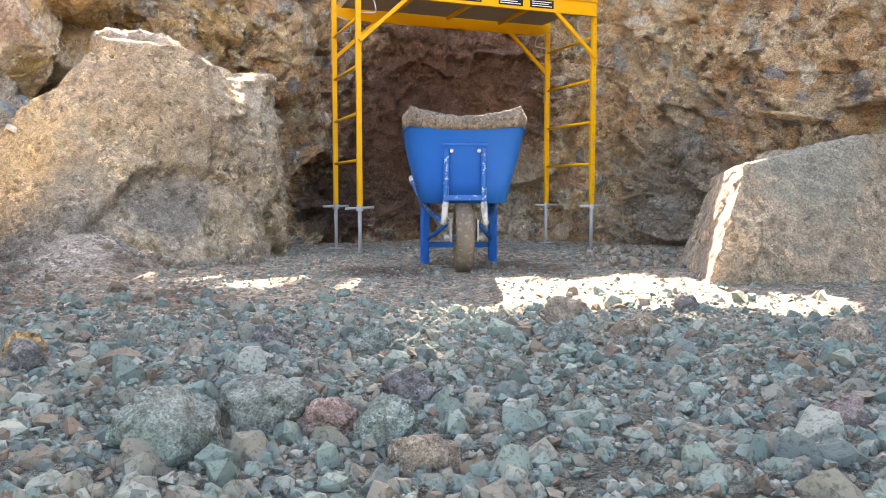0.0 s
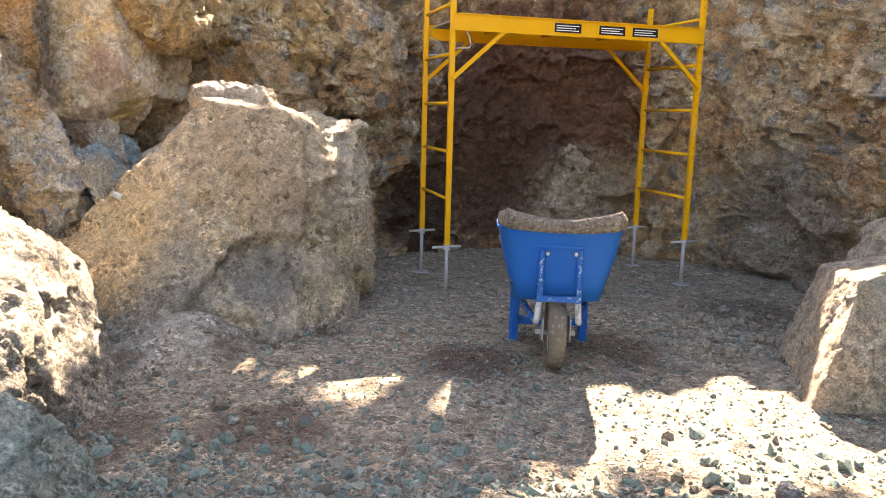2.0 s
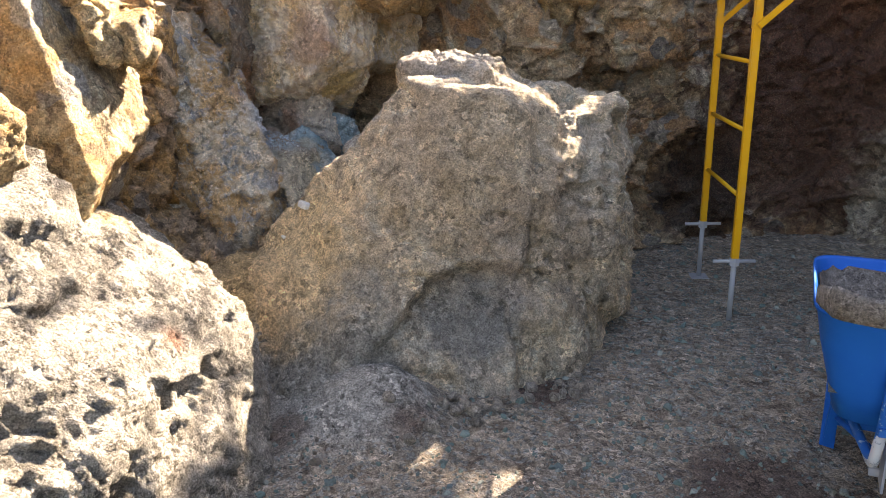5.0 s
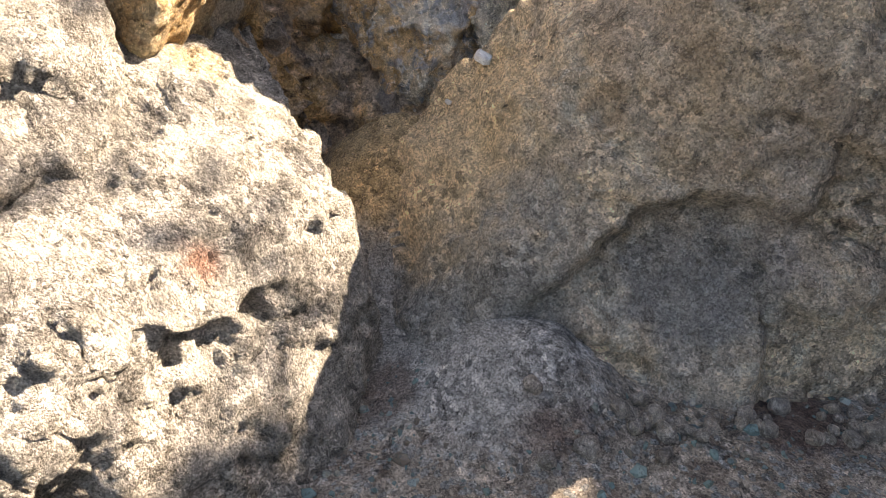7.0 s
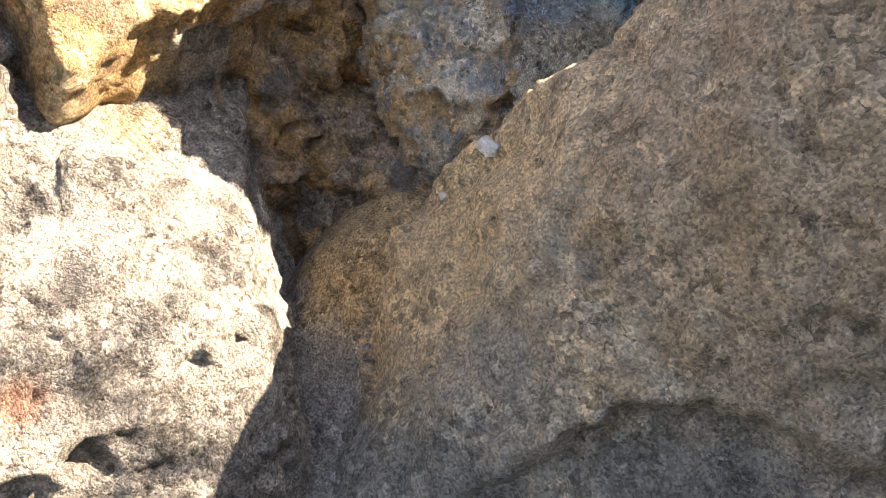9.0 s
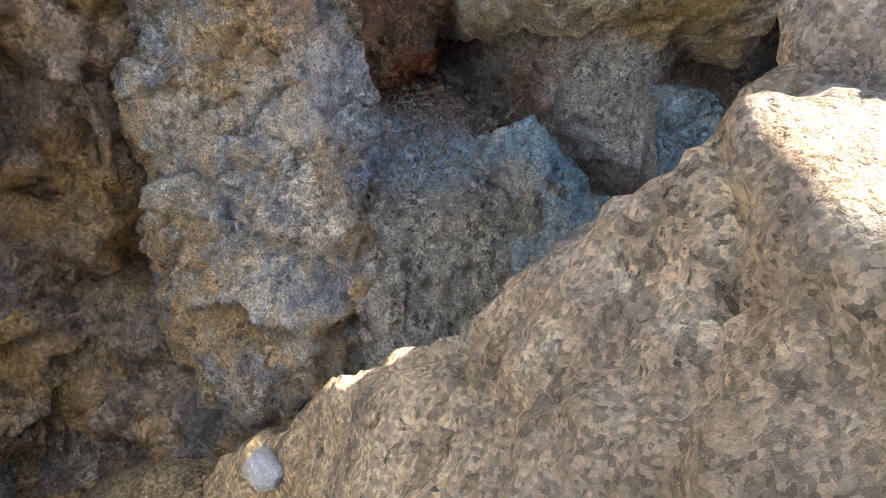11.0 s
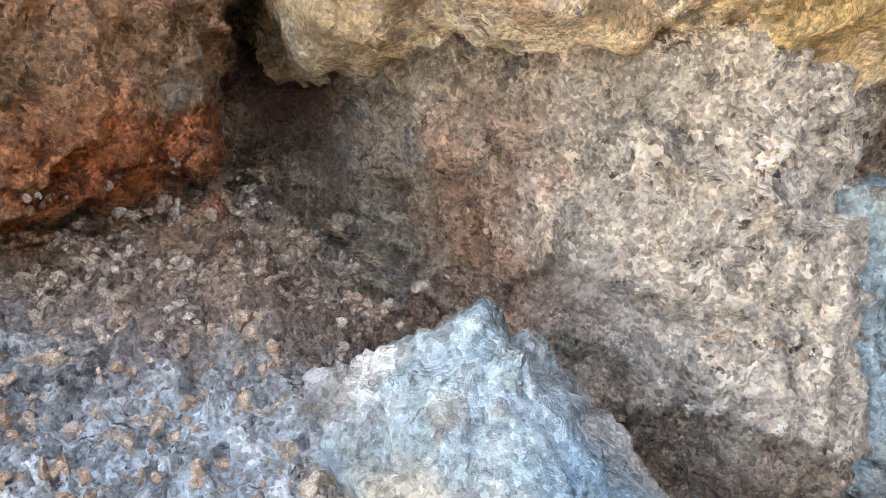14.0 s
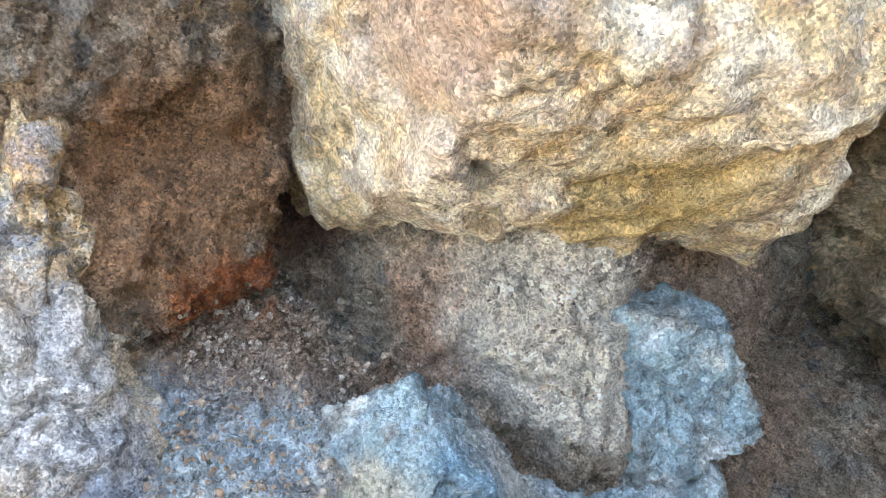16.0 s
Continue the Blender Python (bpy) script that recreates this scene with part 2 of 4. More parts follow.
# First two spots tone the alcove dark red-brown; the third paints a hole's shade.
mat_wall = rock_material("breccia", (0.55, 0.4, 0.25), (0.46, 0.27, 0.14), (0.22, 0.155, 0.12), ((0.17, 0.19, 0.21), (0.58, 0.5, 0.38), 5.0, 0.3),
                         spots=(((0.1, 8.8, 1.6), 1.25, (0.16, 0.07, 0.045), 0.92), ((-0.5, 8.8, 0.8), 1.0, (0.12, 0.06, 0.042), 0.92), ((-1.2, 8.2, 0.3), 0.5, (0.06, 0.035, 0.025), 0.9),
                                ((0.55, 8.6, 0.5), 0.55, (0.4, 0.33, 0.24), 0.9), ((2.5, 7.6, 0.4), 0.9, (0.26, 0.235, 0.2), 0.8)))
# Ochre spot at (-2.75, 4.4, 0.6): dirt tone brightened to paint in bounced sunlight.
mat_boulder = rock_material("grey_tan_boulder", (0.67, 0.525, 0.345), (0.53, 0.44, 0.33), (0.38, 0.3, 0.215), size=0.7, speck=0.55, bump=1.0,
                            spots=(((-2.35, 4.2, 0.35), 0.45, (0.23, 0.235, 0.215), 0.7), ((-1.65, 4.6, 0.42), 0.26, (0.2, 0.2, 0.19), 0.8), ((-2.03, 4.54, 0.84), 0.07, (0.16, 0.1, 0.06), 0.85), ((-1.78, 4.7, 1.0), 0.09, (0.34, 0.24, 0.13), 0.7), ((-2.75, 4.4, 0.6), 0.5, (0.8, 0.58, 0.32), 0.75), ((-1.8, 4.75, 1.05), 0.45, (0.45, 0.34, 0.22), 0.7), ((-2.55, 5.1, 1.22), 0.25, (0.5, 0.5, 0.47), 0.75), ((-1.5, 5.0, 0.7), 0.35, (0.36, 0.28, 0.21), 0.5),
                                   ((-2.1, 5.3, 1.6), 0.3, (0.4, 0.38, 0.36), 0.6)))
mat_deposit = rock_material("pale_tan_deposit", (0.5, 0.41, 0.3), (0.4, 0.33, 0.25), (0.2, 0.17, 0.15), size=0.8, speck=0.5)
mat_block = rock_material("smooth_tan_rock", (0.52, 0.4, 0.28), (0.46, 0.37, 0.28), (0.3, 0.28, 0.23), size=1.0, speck=0.45,
                          spots=(((2.1, 4.1, 0.7), 0.4, (0.3, 0.33, 0.29), 0.7), ((1.75, 3.9, 0.5), 0.12, (0.3, 0.34, 0.3), 0.6)))
mat_pale = rock_material("pale_limestone", (0.42, 0.38, 0.31), (0.34, 0.31, 0.255), (0.2, 0.175, 0.135), size=0.6, speck=0.65, bump=1.1,
                         spots=(((-2.34, 3.38, 0.61), 0.07, RUST, 0.6), ((-2.95, 3.75, 0.96), 0.1, OCHRE, 0.5)))
mat_ochre = rock_material("ochre_rock", (0.52, 0.4, 0.24), (0.48, 0.31, 0.14), (0.22, 0.16, 0.11), ((0.22, 0.22, 0.22), PALE, 6.0, 0.2), size=0.8)
mat_brown = rock_material("brown_rock", (0.46, 0.34, 0.23), (0.55, 0.34, 0.14), (0.11, 0.085, 0.065), ((0.16, 0.16, 0.16), (0.33, 0.27, 0.2), 6.0, 0.2), size=0.8)
mat_blue = rock_material("blue_grey_rock", (0.52, 0.53, 0.48), (0.3, 0.41, 0.43), (0.22, 0.21, 0.18), size=0.5, speck=0.45,
                         spots=(((-2.98, 5.33, 1.05), 0.09, (0.12, 0.3, 0.4), 0.8), ((-3.0, 5.2, 1.02), 0.12, (0.5, 0.43, 0.3), 0.7)))
# Spot at (-3.52, 5.285, 1.27) paints the shade inside the chute's hole.
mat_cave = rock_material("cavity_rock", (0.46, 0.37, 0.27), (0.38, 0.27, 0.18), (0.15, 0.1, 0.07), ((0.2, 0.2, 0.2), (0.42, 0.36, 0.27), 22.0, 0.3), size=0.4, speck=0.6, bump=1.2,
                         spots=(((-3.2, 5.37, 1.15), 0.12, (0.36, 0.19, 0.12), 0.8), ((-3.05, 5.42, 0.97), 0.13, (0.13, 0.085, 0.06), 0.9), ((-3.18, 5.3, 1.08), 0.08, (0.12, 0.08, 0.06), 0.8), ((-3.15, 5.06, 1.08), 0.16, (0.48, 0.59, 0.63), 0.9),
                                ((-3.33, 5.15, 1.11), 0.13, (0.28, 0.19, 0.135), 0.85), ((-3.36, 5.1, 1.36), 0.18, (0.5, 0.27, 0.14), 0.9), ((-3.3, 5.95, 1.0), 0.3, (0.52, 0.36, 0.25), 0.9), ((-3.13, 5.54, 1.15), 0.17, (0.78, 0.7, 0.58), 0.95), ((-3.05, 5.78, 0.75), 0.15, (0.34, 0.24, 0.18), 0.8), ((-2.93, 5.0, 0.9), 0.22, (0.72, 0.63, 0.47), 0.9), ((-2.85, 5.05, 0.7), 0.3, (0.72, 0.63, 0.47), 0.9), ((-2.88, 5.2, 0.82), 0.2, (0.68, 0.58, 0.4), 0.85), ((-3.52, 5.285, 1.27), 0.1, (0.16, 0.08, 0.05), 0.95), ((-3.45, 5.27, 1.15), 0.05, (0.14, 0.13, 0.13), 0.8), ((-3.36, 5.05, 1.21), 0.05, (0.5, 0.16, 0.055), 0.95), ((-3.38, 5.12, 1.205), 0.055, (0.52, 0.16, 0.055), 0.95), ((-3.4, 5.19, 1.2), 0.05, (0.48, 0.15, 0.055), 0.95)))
mat_teal = rock_material("blue_green_rock", (0.19, 0.26, 0.23), (0.24, 0.27, 0.235), (0.11, 0.14, 0.125), size=0.4)
mat_greystone = rock_material("dark_grey_stone", (0.2, 0.2, 0.19), (0.16, 0.16, 0.155), (0.09, 0.09, 0.09), size=0.3)
mat_tanstone = rock_material("tan_stone", (0.33, 0.28, 0.215), (0.27, 0.235, 0.19), (0.15, 0.125, 0.1), size=0.3)
mat_whitestone = rock_material("white_stone", (0.85, 0.83, 0.78), (0.8, 0.77, 0.7), (0.6, 0.56, 0.5), size=0.2, speck=0.2)
mat_redstone = rock_material("reddish_stone", (0.28, 0.2, 0.17), (0.24, 0.21, 0.2), (0.15, 0.11, 0.1), size=0.3)
mat_crumb = rock_material("brown_crumbs", (0.48, 0.4, 0.31), (0.4, 0.27, 0.18), (0.2, 0.15, 0.12), size=0.1)
mat_buttress = rock_material("ochre_blue_rock", (0.58, 0.5, 0.37), (0.54, 0.36, 0.18), (0.25, 0.28, 0.31), size=0.35, speck=0.6,
                             spots=(((-3.1, 4.92, 1.25), 0.13, (0.5, 0.5, 0.48), 0.8), ((-3.05, 4.98, 1.08), 0.1, (0.2, 0.26, 0.33), 0.8), ((-3.1, 4.85, 1.5), 0.15, (0.36, 0.2, 0.14), 0.7)))
mat_redcream = rock_material("banded_cream_rock", (0.78, 0.69, 0.54), (0.7, 0.52, 0.29), (0.46, 0.32, 0.21), size=0.4, speck=0.5,
                             spots=(((-3.0, 5.2, 1.62), 0.2, (0.42, 0.3, 0.24), 0.8), ((-3.05, 5.6, 1.38), 0.12, (0.5, 0.36, 0.14), 0.8)))
# Front spots, y 1.2 and 1.6: teal dirt with shade between stones painted in.
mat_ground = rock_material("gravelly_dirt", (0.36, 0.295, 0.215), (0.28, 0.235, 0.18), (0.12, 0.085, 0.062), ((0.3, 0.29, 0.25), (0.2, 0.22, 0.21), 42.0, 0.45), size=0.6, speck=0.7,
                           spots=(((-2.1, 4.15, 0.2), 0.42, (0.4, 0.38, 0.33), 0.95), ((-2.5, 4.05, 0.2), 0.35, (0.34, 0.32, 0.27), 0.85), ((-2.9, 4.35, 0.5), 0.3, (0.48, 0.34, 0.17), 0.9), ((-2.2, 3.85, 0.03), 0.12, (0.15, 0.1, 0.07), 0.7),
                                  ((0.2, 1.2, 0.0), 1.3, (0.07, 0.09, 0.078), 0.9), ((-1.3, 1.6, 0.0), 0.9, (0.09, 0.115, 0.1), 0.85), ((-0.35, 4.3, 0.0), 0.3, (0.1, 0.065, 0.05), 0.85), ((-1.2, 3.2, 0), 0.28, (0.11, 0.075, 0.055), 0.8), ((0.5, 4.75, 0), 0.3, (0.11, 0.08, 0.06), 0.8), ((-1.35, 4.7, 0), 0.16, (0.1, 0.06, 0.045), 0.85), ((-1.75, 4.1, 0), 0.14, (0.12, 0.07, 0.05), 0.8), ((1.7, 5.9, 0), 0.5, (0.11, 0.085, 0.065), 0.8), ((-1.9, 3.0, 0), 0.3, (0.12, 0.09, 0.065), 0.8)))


def stone_material(name):
    """Loose stones, each of its own tone."""
    g = Net(name)
    rnd = g.n.new("ShaderNodeObjectInfo").outputs["Random"]
    isl = g.n.new("ShaderNodeNewGeometry").outputs["Random Per Island"]
    r = g.math("FRACT", g.math("ADD", rnd, g.math("MULTIPLY", isl, 3.7)))
    ramp = g.n.new("ShaderNodeValToRGB")
    g.l.new(r, ramp.inputs[0])
    tones = [(0.155, 0.215, 0.185), (0.21, 0.215, 0.175), (0.115, 0.15, 0.14), (0.19, 0.25, 0.215), (0.17, 0.135, 0.1), (0.27, 0.3, 0.255), (0.13, 0.195, 0.175), (0.2, 0.19, 0.15)]
    ramp.color_ramp.interpolation = "CONSTANT"
    while len(ramp.color_ramp.elements) < len(tones):
        ramp.color_ramp.elements.new(0.5)
    for q, tone in enumerate(tones):
        ramp.color_ramp.elements[q].position = q / len(tones)
        ramp.color_ramp.elements[q].color = (*tone, 1)
    c = g.mix(g.math("MULTIPLY", g.step(g.noise(16, 5, 0.7), 0.45, 0.7), 0.6), ramp.outputs[0], (0.155, 0.175, 0.145))
    c = g.mix(g.math("MULTIPLY", g.step(g.noise(90, 4, 0.7), 0.5, 0.64), 0.65), c, (0.05, 0.06, 0.052))
    return g.finish(c, 0.9, g.noise(70, 7, 0.72), 0.7, 0.012)


mat_stone = stone_material("loose_stone")
mat_yellow = paint_material("yellow_enamel", (0.72, 0.36, 0.012), (0.35, 0.2, 0.06), 0.68, 0.38)
mat_bluepaint = paint_material("blue_enamel", (0.0, 0.105, 0.42), (0.0, 0.15, 0.43), 0.66, 0.4, 0.02, 0.1)
mat_bluewhite = paint_material("scuffed_blue_and_white_paint", (0.0, 0.1, 0.36), (0.35, 0.42, 0.47), 0.56, 0.5, 0.2)
mat_zinc = paint_material("zinc_steel", (0.36, 0.38, 0.4), (0.2, 0.18, 0.16), 0.66, 0.4)
mat_tyre = paint_material("dusty_rubber", (0.13, 0.115, 0.095), (0.22, 0.19, 0.15), 0.55, 0.85)
mat_ply = paint_material("weathered_plywood", (0.3, 0.25, 0.2), (0.4, 0.35, 0.28), 0.6, 0.8)
mat_black = paint_material("black_label_and_hole", (0.012, 0.012, 0.013), (0.04, 0.04, 0.04), 0.7, 0.4)
mat_worn = paint_material("worn_whitish_metal", (0.42, 0.44, 0.44), (0.2, 0.22, 0.24), 0.52, 0.5)
mat_white = paint_material("white_print", (0.7, 0.7, 0.68), (0.5, 0.5, 0.48), 0.7, 0.5)
mat_mud = rock_material("dried_mud", (0.2, 0.175, 0.145), (0.16, 0.14, 0.115), (0.1, 0.085, 0.07), size=0.2, speck=0.7, bump=0.8)
mat_leaf = paint_material("leaves", (0.05, 0.1, 0.03), (0.08, 0.12, 0.04), 0.6, 0.5)
mat_bark = rock_material("bark", (0.12, 0.09, 0.06), (0.16, 0.12, 0.08), (0.05, 0.04, 0.03), size=0.3)


# ---- ground ----
def mound_height(x, y):
    """Dusty mound at the foot of the great boulder, and the dirt banked up in the gully beside it."""
    return 0.22 * np.exp(-((((x + 1.98) / 0.33) ** 2 + ((y - 4.2) / 0.31) ** 2) ** 1.15)) + 0.6 * np.exp(-((x + 2.95) / 0.42) ** 2 - ((y - 4.45) / 0.42) ** 2)


def ground_height(x, y):
    p = np.stack([x, y, np.zeros_like(x)], 1)
    z = 0.022 * fbm(p / 0.8, 3, 41) + 0.006 * fbm(p / 0.07, 3, 43)
    z = z - 0.08 * np.clip((y - 5.6) / 1.6, 0, 1)
    z = z + 0.05 * np.clip((2.6 - y) / 1.2, 0, 1)
    # Unseen hollow added under the camera's start, nearer than y 0.95.
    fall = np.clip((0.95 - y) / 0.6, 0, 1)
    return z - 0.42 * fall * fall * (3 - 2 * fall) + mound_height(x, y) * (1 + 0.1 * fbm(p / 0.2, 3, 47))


def spread(lo, hi, step, far, grow=1.25):
    core = list(np.arange(lo, hi, step))
    a, d = [], step
    while (a[-1] if a else hi) < far:
        a.append((a[-1] if a else core[-1]) + d)
        d *= grow
    b, d = [], step
    while (b[-1] if b else lo) > -far:
        b.append((b[-1] if b else core[0]) - d)
        d *= grow
    return np.array(b[::-1] + core + a)


def sheet_faces(nu, nv):
    i = np.arange(nu * nv).reshape(nu, nv)
    return np.stack([i[:-1, :-1].ravel(), i[1:, :-1].ravel(), i[1:, 1:].ravel(), i[:-1, 1:].ravel()], 1)


gx, gy = spread(-3.2, 3.0, 0.02, 300), spread(0.4, 8.6, 0.02, 300)
X, Y = [q.ravel() for q in np.meshgrid(gx, gy, indexing="ij")]
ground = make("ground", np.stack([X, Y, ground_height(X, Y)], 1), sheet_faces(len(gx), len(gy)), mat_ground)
tagged(ground, "grey-brown gravelly dirt floor of the rock pit with damp patches and painted shade among the front stones", "ground", kind="structure")


# ---- cliff round the pit ----
def along(points, n):
    """Even steps along a rounded line through the points."""
    p = np.array(points, float)
    for _ in range(3):
        q, r = 0.75 * p[:-1] + 0.25 * p[1:], 0.25 * p[:-1] + 0.75 * p[1:]
        p = np.concatenate([p[:1], np.stack([q, r], 1).reshape(-1, p.shape[1]), p[-1:]])
    s = np.concatenate([[0], np.cumsum(np.linalg.norm(np.diff(p, axis=0), axis=1))])
    t = np.linspace(0, s[-1], n)
    return np.stack([np.interp(t, s, p[:, k]) for k in range(p.shape[1])], 1)


def cliff(name, plan, n, rise, top, label, material, seed, relief, shape=None, back=30.0):
    """A standing rock face along a plan line, with a level top that runs back from its edge."""
    line = along(plan, n)
    tang = np.gradient(line, axis=0)
    out = np.stack([tang[:, 1], -tang[:, 0]], 1)
    out /= np.linalg.norm(out, axis=1, keepdims=True)
    rim = np.array([top(x, y) for x, y in line])
    L = np.repeat(np.arange(n), rise)
    Z = -0.35 + (rim[L] + 0.35) * np.tile(np.linspace(0, 1, rise), n)
    base = np.stack([line[L, 0], line[L, 1], Z], 1)
    o3 = np.stack([out[L, 0], out[L, 1], np.zeros(n * rise)], 1)
    lean = 0.0 if shape is None else shape(base[:, 0], base[:, 1], Z)
    v = base + o3 * np.reshape(lean, (-1, 1))
    f = sheet_faces(n, rise)
    v = roughen(v, f, seed, **relief)
    caps, rows = [], v.reshape(n, rise, 3)
    for k, d in enumerate((0.15, 0.6, 2.0, 8.0, back)):
        edge = rows[:, -1].copy()
        edge[:, :2] += out * d
        edge[:, 2] = rim + 0.05 + 0.12 * fbm(edge / 0.8, 2, seed + k)
        caps.append(edge)
    v = np.concatenate([rows] + [c[:, None] for c in caps], 1)
    ob = make(name, v.reshape(-1, 3), sheet_faces(n, rise + len(caps)), material)
    return tagged(ob, label, "rock wall", kind="structure")


def back_shape(x, y, z):
    """The face leans back as it rises; the dark alcove is scooped out behind the scaffold."""
    alcove = np.exp(-(((x - 0.1) / 1.0) ** 4)) * np.clip((2.3 - z) / 0.5, 0, 1)
    return 0.12 * np.clip(z - 0.5, 0, 4) + 0.25 * alcove - 0.25 * np.clip(0.25 - z, 0, 1)


def back_rim(x, y):
    """The rim stands highest behind the scaffold and drops to both sides."""
    t = min(1.0, max(0.0, (-1.1 - x) / 0.6))
    r = min(1.0, max(0.0, (x - 1.5) / 0.6))
    return 4.45 - 1.6 * t * t * (3 - 2 * t) - 0.5 * r * r * (3 - 2 * r)


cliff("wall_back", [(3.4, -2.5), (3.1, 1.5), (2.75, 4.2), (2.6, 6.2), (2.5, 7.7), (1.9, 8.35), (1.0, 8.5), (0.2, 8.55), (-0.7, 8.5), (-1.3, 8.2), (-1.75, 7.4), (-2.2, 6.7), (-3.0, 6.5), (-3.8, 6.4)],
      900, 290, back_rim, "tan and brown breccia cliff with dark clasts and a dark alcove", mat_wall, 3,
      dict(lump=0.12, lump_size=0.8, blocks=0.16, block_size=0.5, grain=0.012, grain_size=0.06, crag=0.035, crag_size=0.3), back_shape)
cliff("wall_left", [(-3.4, 6.9), (-3.8, 6.0), (-3.9, 5.2), (-3.65, 4.7), (-3.3, 4.3), (-3.3, 3.8), (-3.25, 3.2), (-3.0, 2.4), (-3.0, 1.4), (-3.3, 0.0), (-4.2, -3.0)],
      520, 240, lambda x, y: 3.0, "brown and ochre rock wall with blocks jutting out", mat_brown, 5,
      dict(lump=0.08, lump_size=0.6, blocks=0.15, block_size=0.45, grain=0.01, grain_size=0.06, crag=0.03, crag_size=0.3))


# ---- rock masses ----
def boulder(name, pieces, material, label, category="boulder", group=""):
    """A rock; further masses grown together with it are its parts."""
    v, f = pieces[0]
    base = np.array([v[:, 0].mean(), v[:, 1].mean(), v[:, 2].min()])
    ob = make(name, v - base, f, material)
    ob.location = base
    for pv, pf in pieces[1:]:
        make("outcrop", pv - base, pf, material, True, ob)
    return tagged(ob, label, category, group)


SMOOTH = dict(lump=0.025, lump_size=0.45, grain=0.008, grain_size=0.05, pits=0.008, pit_size=0.11, blocks=0.024, block_size=0.36, crag=0.012, crag_size=0.22)
COARSE = dict(lump=0.03, lump_size=0.35, grain=0.009, grain_size=0.05, blocks=0.07, block_size=0.3, crag=0.015, crag_size=0.2)
FINE = dict(lump=0.012, lump_size=0.12, grain=0.004, grain_size=0.025, blocks=0.02, block_size=0.1, crag=0.006, crag_size=0.08)

def overhang(v):
    """The lower face of the great boulder is set back under a curved brow."""
    brow = np.interp(v[:, 0], (-2.06, -1.95, -1.82, -1.7, -1.5, -1.42), (0.2, 0.38, 0.61, 0.66, 0.63, 0.6)) + 0.035 * vnoise(v / 0.1, 91) + 0.02 * vnoise(v / 0.04, 92)
    t = np.clip((brow - v[:, 2]) / 0.07, 0, 1)
    fade = np.clip((v[:, 0] + 2.06) / 0.12, 0, 1) * np.clip((5.2 - v[:, 1]) / 0.2, 0, 1) * np.clip((-1.42 - v[:, 0]) / 0.2, 0, 1)
    return (0.1 - 0.085 * np.clip((brow - v[:, 2] - 0.08) / 0.45, 0, 1)) * t * t * (3 - 2 * t) * fade


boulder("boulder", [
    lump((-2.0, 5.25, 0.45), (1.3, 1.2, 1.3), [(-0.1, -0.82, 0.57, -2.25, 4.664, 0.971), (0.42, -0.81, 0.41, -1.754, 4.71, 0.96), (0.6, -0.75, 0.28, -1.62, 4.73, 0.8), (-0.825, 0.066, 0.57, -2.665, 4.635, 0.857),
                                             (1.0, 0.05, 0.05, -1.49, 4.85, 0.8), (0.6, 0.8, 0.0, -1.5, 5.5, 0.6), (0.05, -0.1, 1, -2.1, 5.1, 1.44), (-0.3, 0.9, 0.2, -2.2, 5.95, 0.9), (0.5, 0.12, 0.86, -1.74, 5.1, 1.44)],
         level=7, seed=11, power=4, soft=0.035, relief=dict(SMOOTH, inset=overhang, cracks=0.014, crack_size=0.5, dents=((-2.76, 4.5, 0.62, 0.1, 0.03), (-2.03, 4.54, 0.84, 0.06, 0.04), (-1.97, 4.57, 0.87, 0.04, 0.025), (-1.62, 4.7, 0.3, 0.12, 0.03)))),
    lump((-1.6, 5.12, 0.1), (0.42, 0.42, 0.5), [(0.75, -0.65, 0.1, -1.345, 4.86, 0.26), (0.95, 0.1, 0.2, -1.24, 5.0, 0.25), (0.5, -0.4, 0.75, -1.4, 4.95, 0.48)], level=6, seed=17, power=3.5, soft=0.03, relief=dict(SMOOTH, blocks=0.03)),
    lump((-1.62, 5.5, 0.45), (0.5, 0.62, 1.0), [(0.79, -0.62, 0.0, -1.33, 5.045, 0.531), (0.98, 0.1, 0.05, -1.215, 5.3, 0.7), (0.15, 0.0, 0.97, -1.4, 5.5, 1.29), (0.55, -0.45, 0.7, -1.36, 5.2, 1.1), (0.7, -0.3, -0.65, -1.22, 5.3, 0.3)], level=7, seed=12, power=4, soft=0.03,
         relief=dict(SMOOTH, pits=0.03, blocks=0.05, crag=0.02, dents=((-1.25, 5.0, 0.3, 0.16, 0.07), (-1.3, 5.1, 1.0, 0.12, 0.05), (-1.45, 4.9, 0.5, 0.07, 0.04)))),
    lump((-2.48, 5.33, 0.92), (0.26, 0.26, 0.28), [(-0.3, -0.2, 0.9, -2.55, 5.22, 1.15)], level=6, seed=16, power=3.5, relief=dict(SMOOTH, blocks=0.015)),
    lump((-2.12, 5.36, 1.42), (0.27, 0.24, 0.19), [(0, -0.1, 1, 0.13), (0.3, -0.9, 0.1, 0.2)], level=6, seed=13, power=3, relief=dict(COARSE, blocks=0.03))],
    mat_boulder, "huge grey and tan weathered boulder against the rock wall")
boulder("boulder", [lump((-3.6, 4.75, 0.5), (0.72, 0.85, 1.1), [(0.72, -0.58, 0.38, -3.199, 4.59, 0.883), (0.8, -0.2, 0.55, -3.12, 4.7, 1.0), (0.6, -0.3, 0.74, -3.1, 4.45, 0.55), (0.0, 1.0, 0.0, -3.4, 4.95, 1.0)], level=7, seed=26, power=4, soft=0.04,
                         relief=dict(COARSE, blocks=0.035, block_size=0.2, crag=0.03, crag_size=0.2))],
        mat_brown, "brown and ochre streaked rock face behind the great boulder")
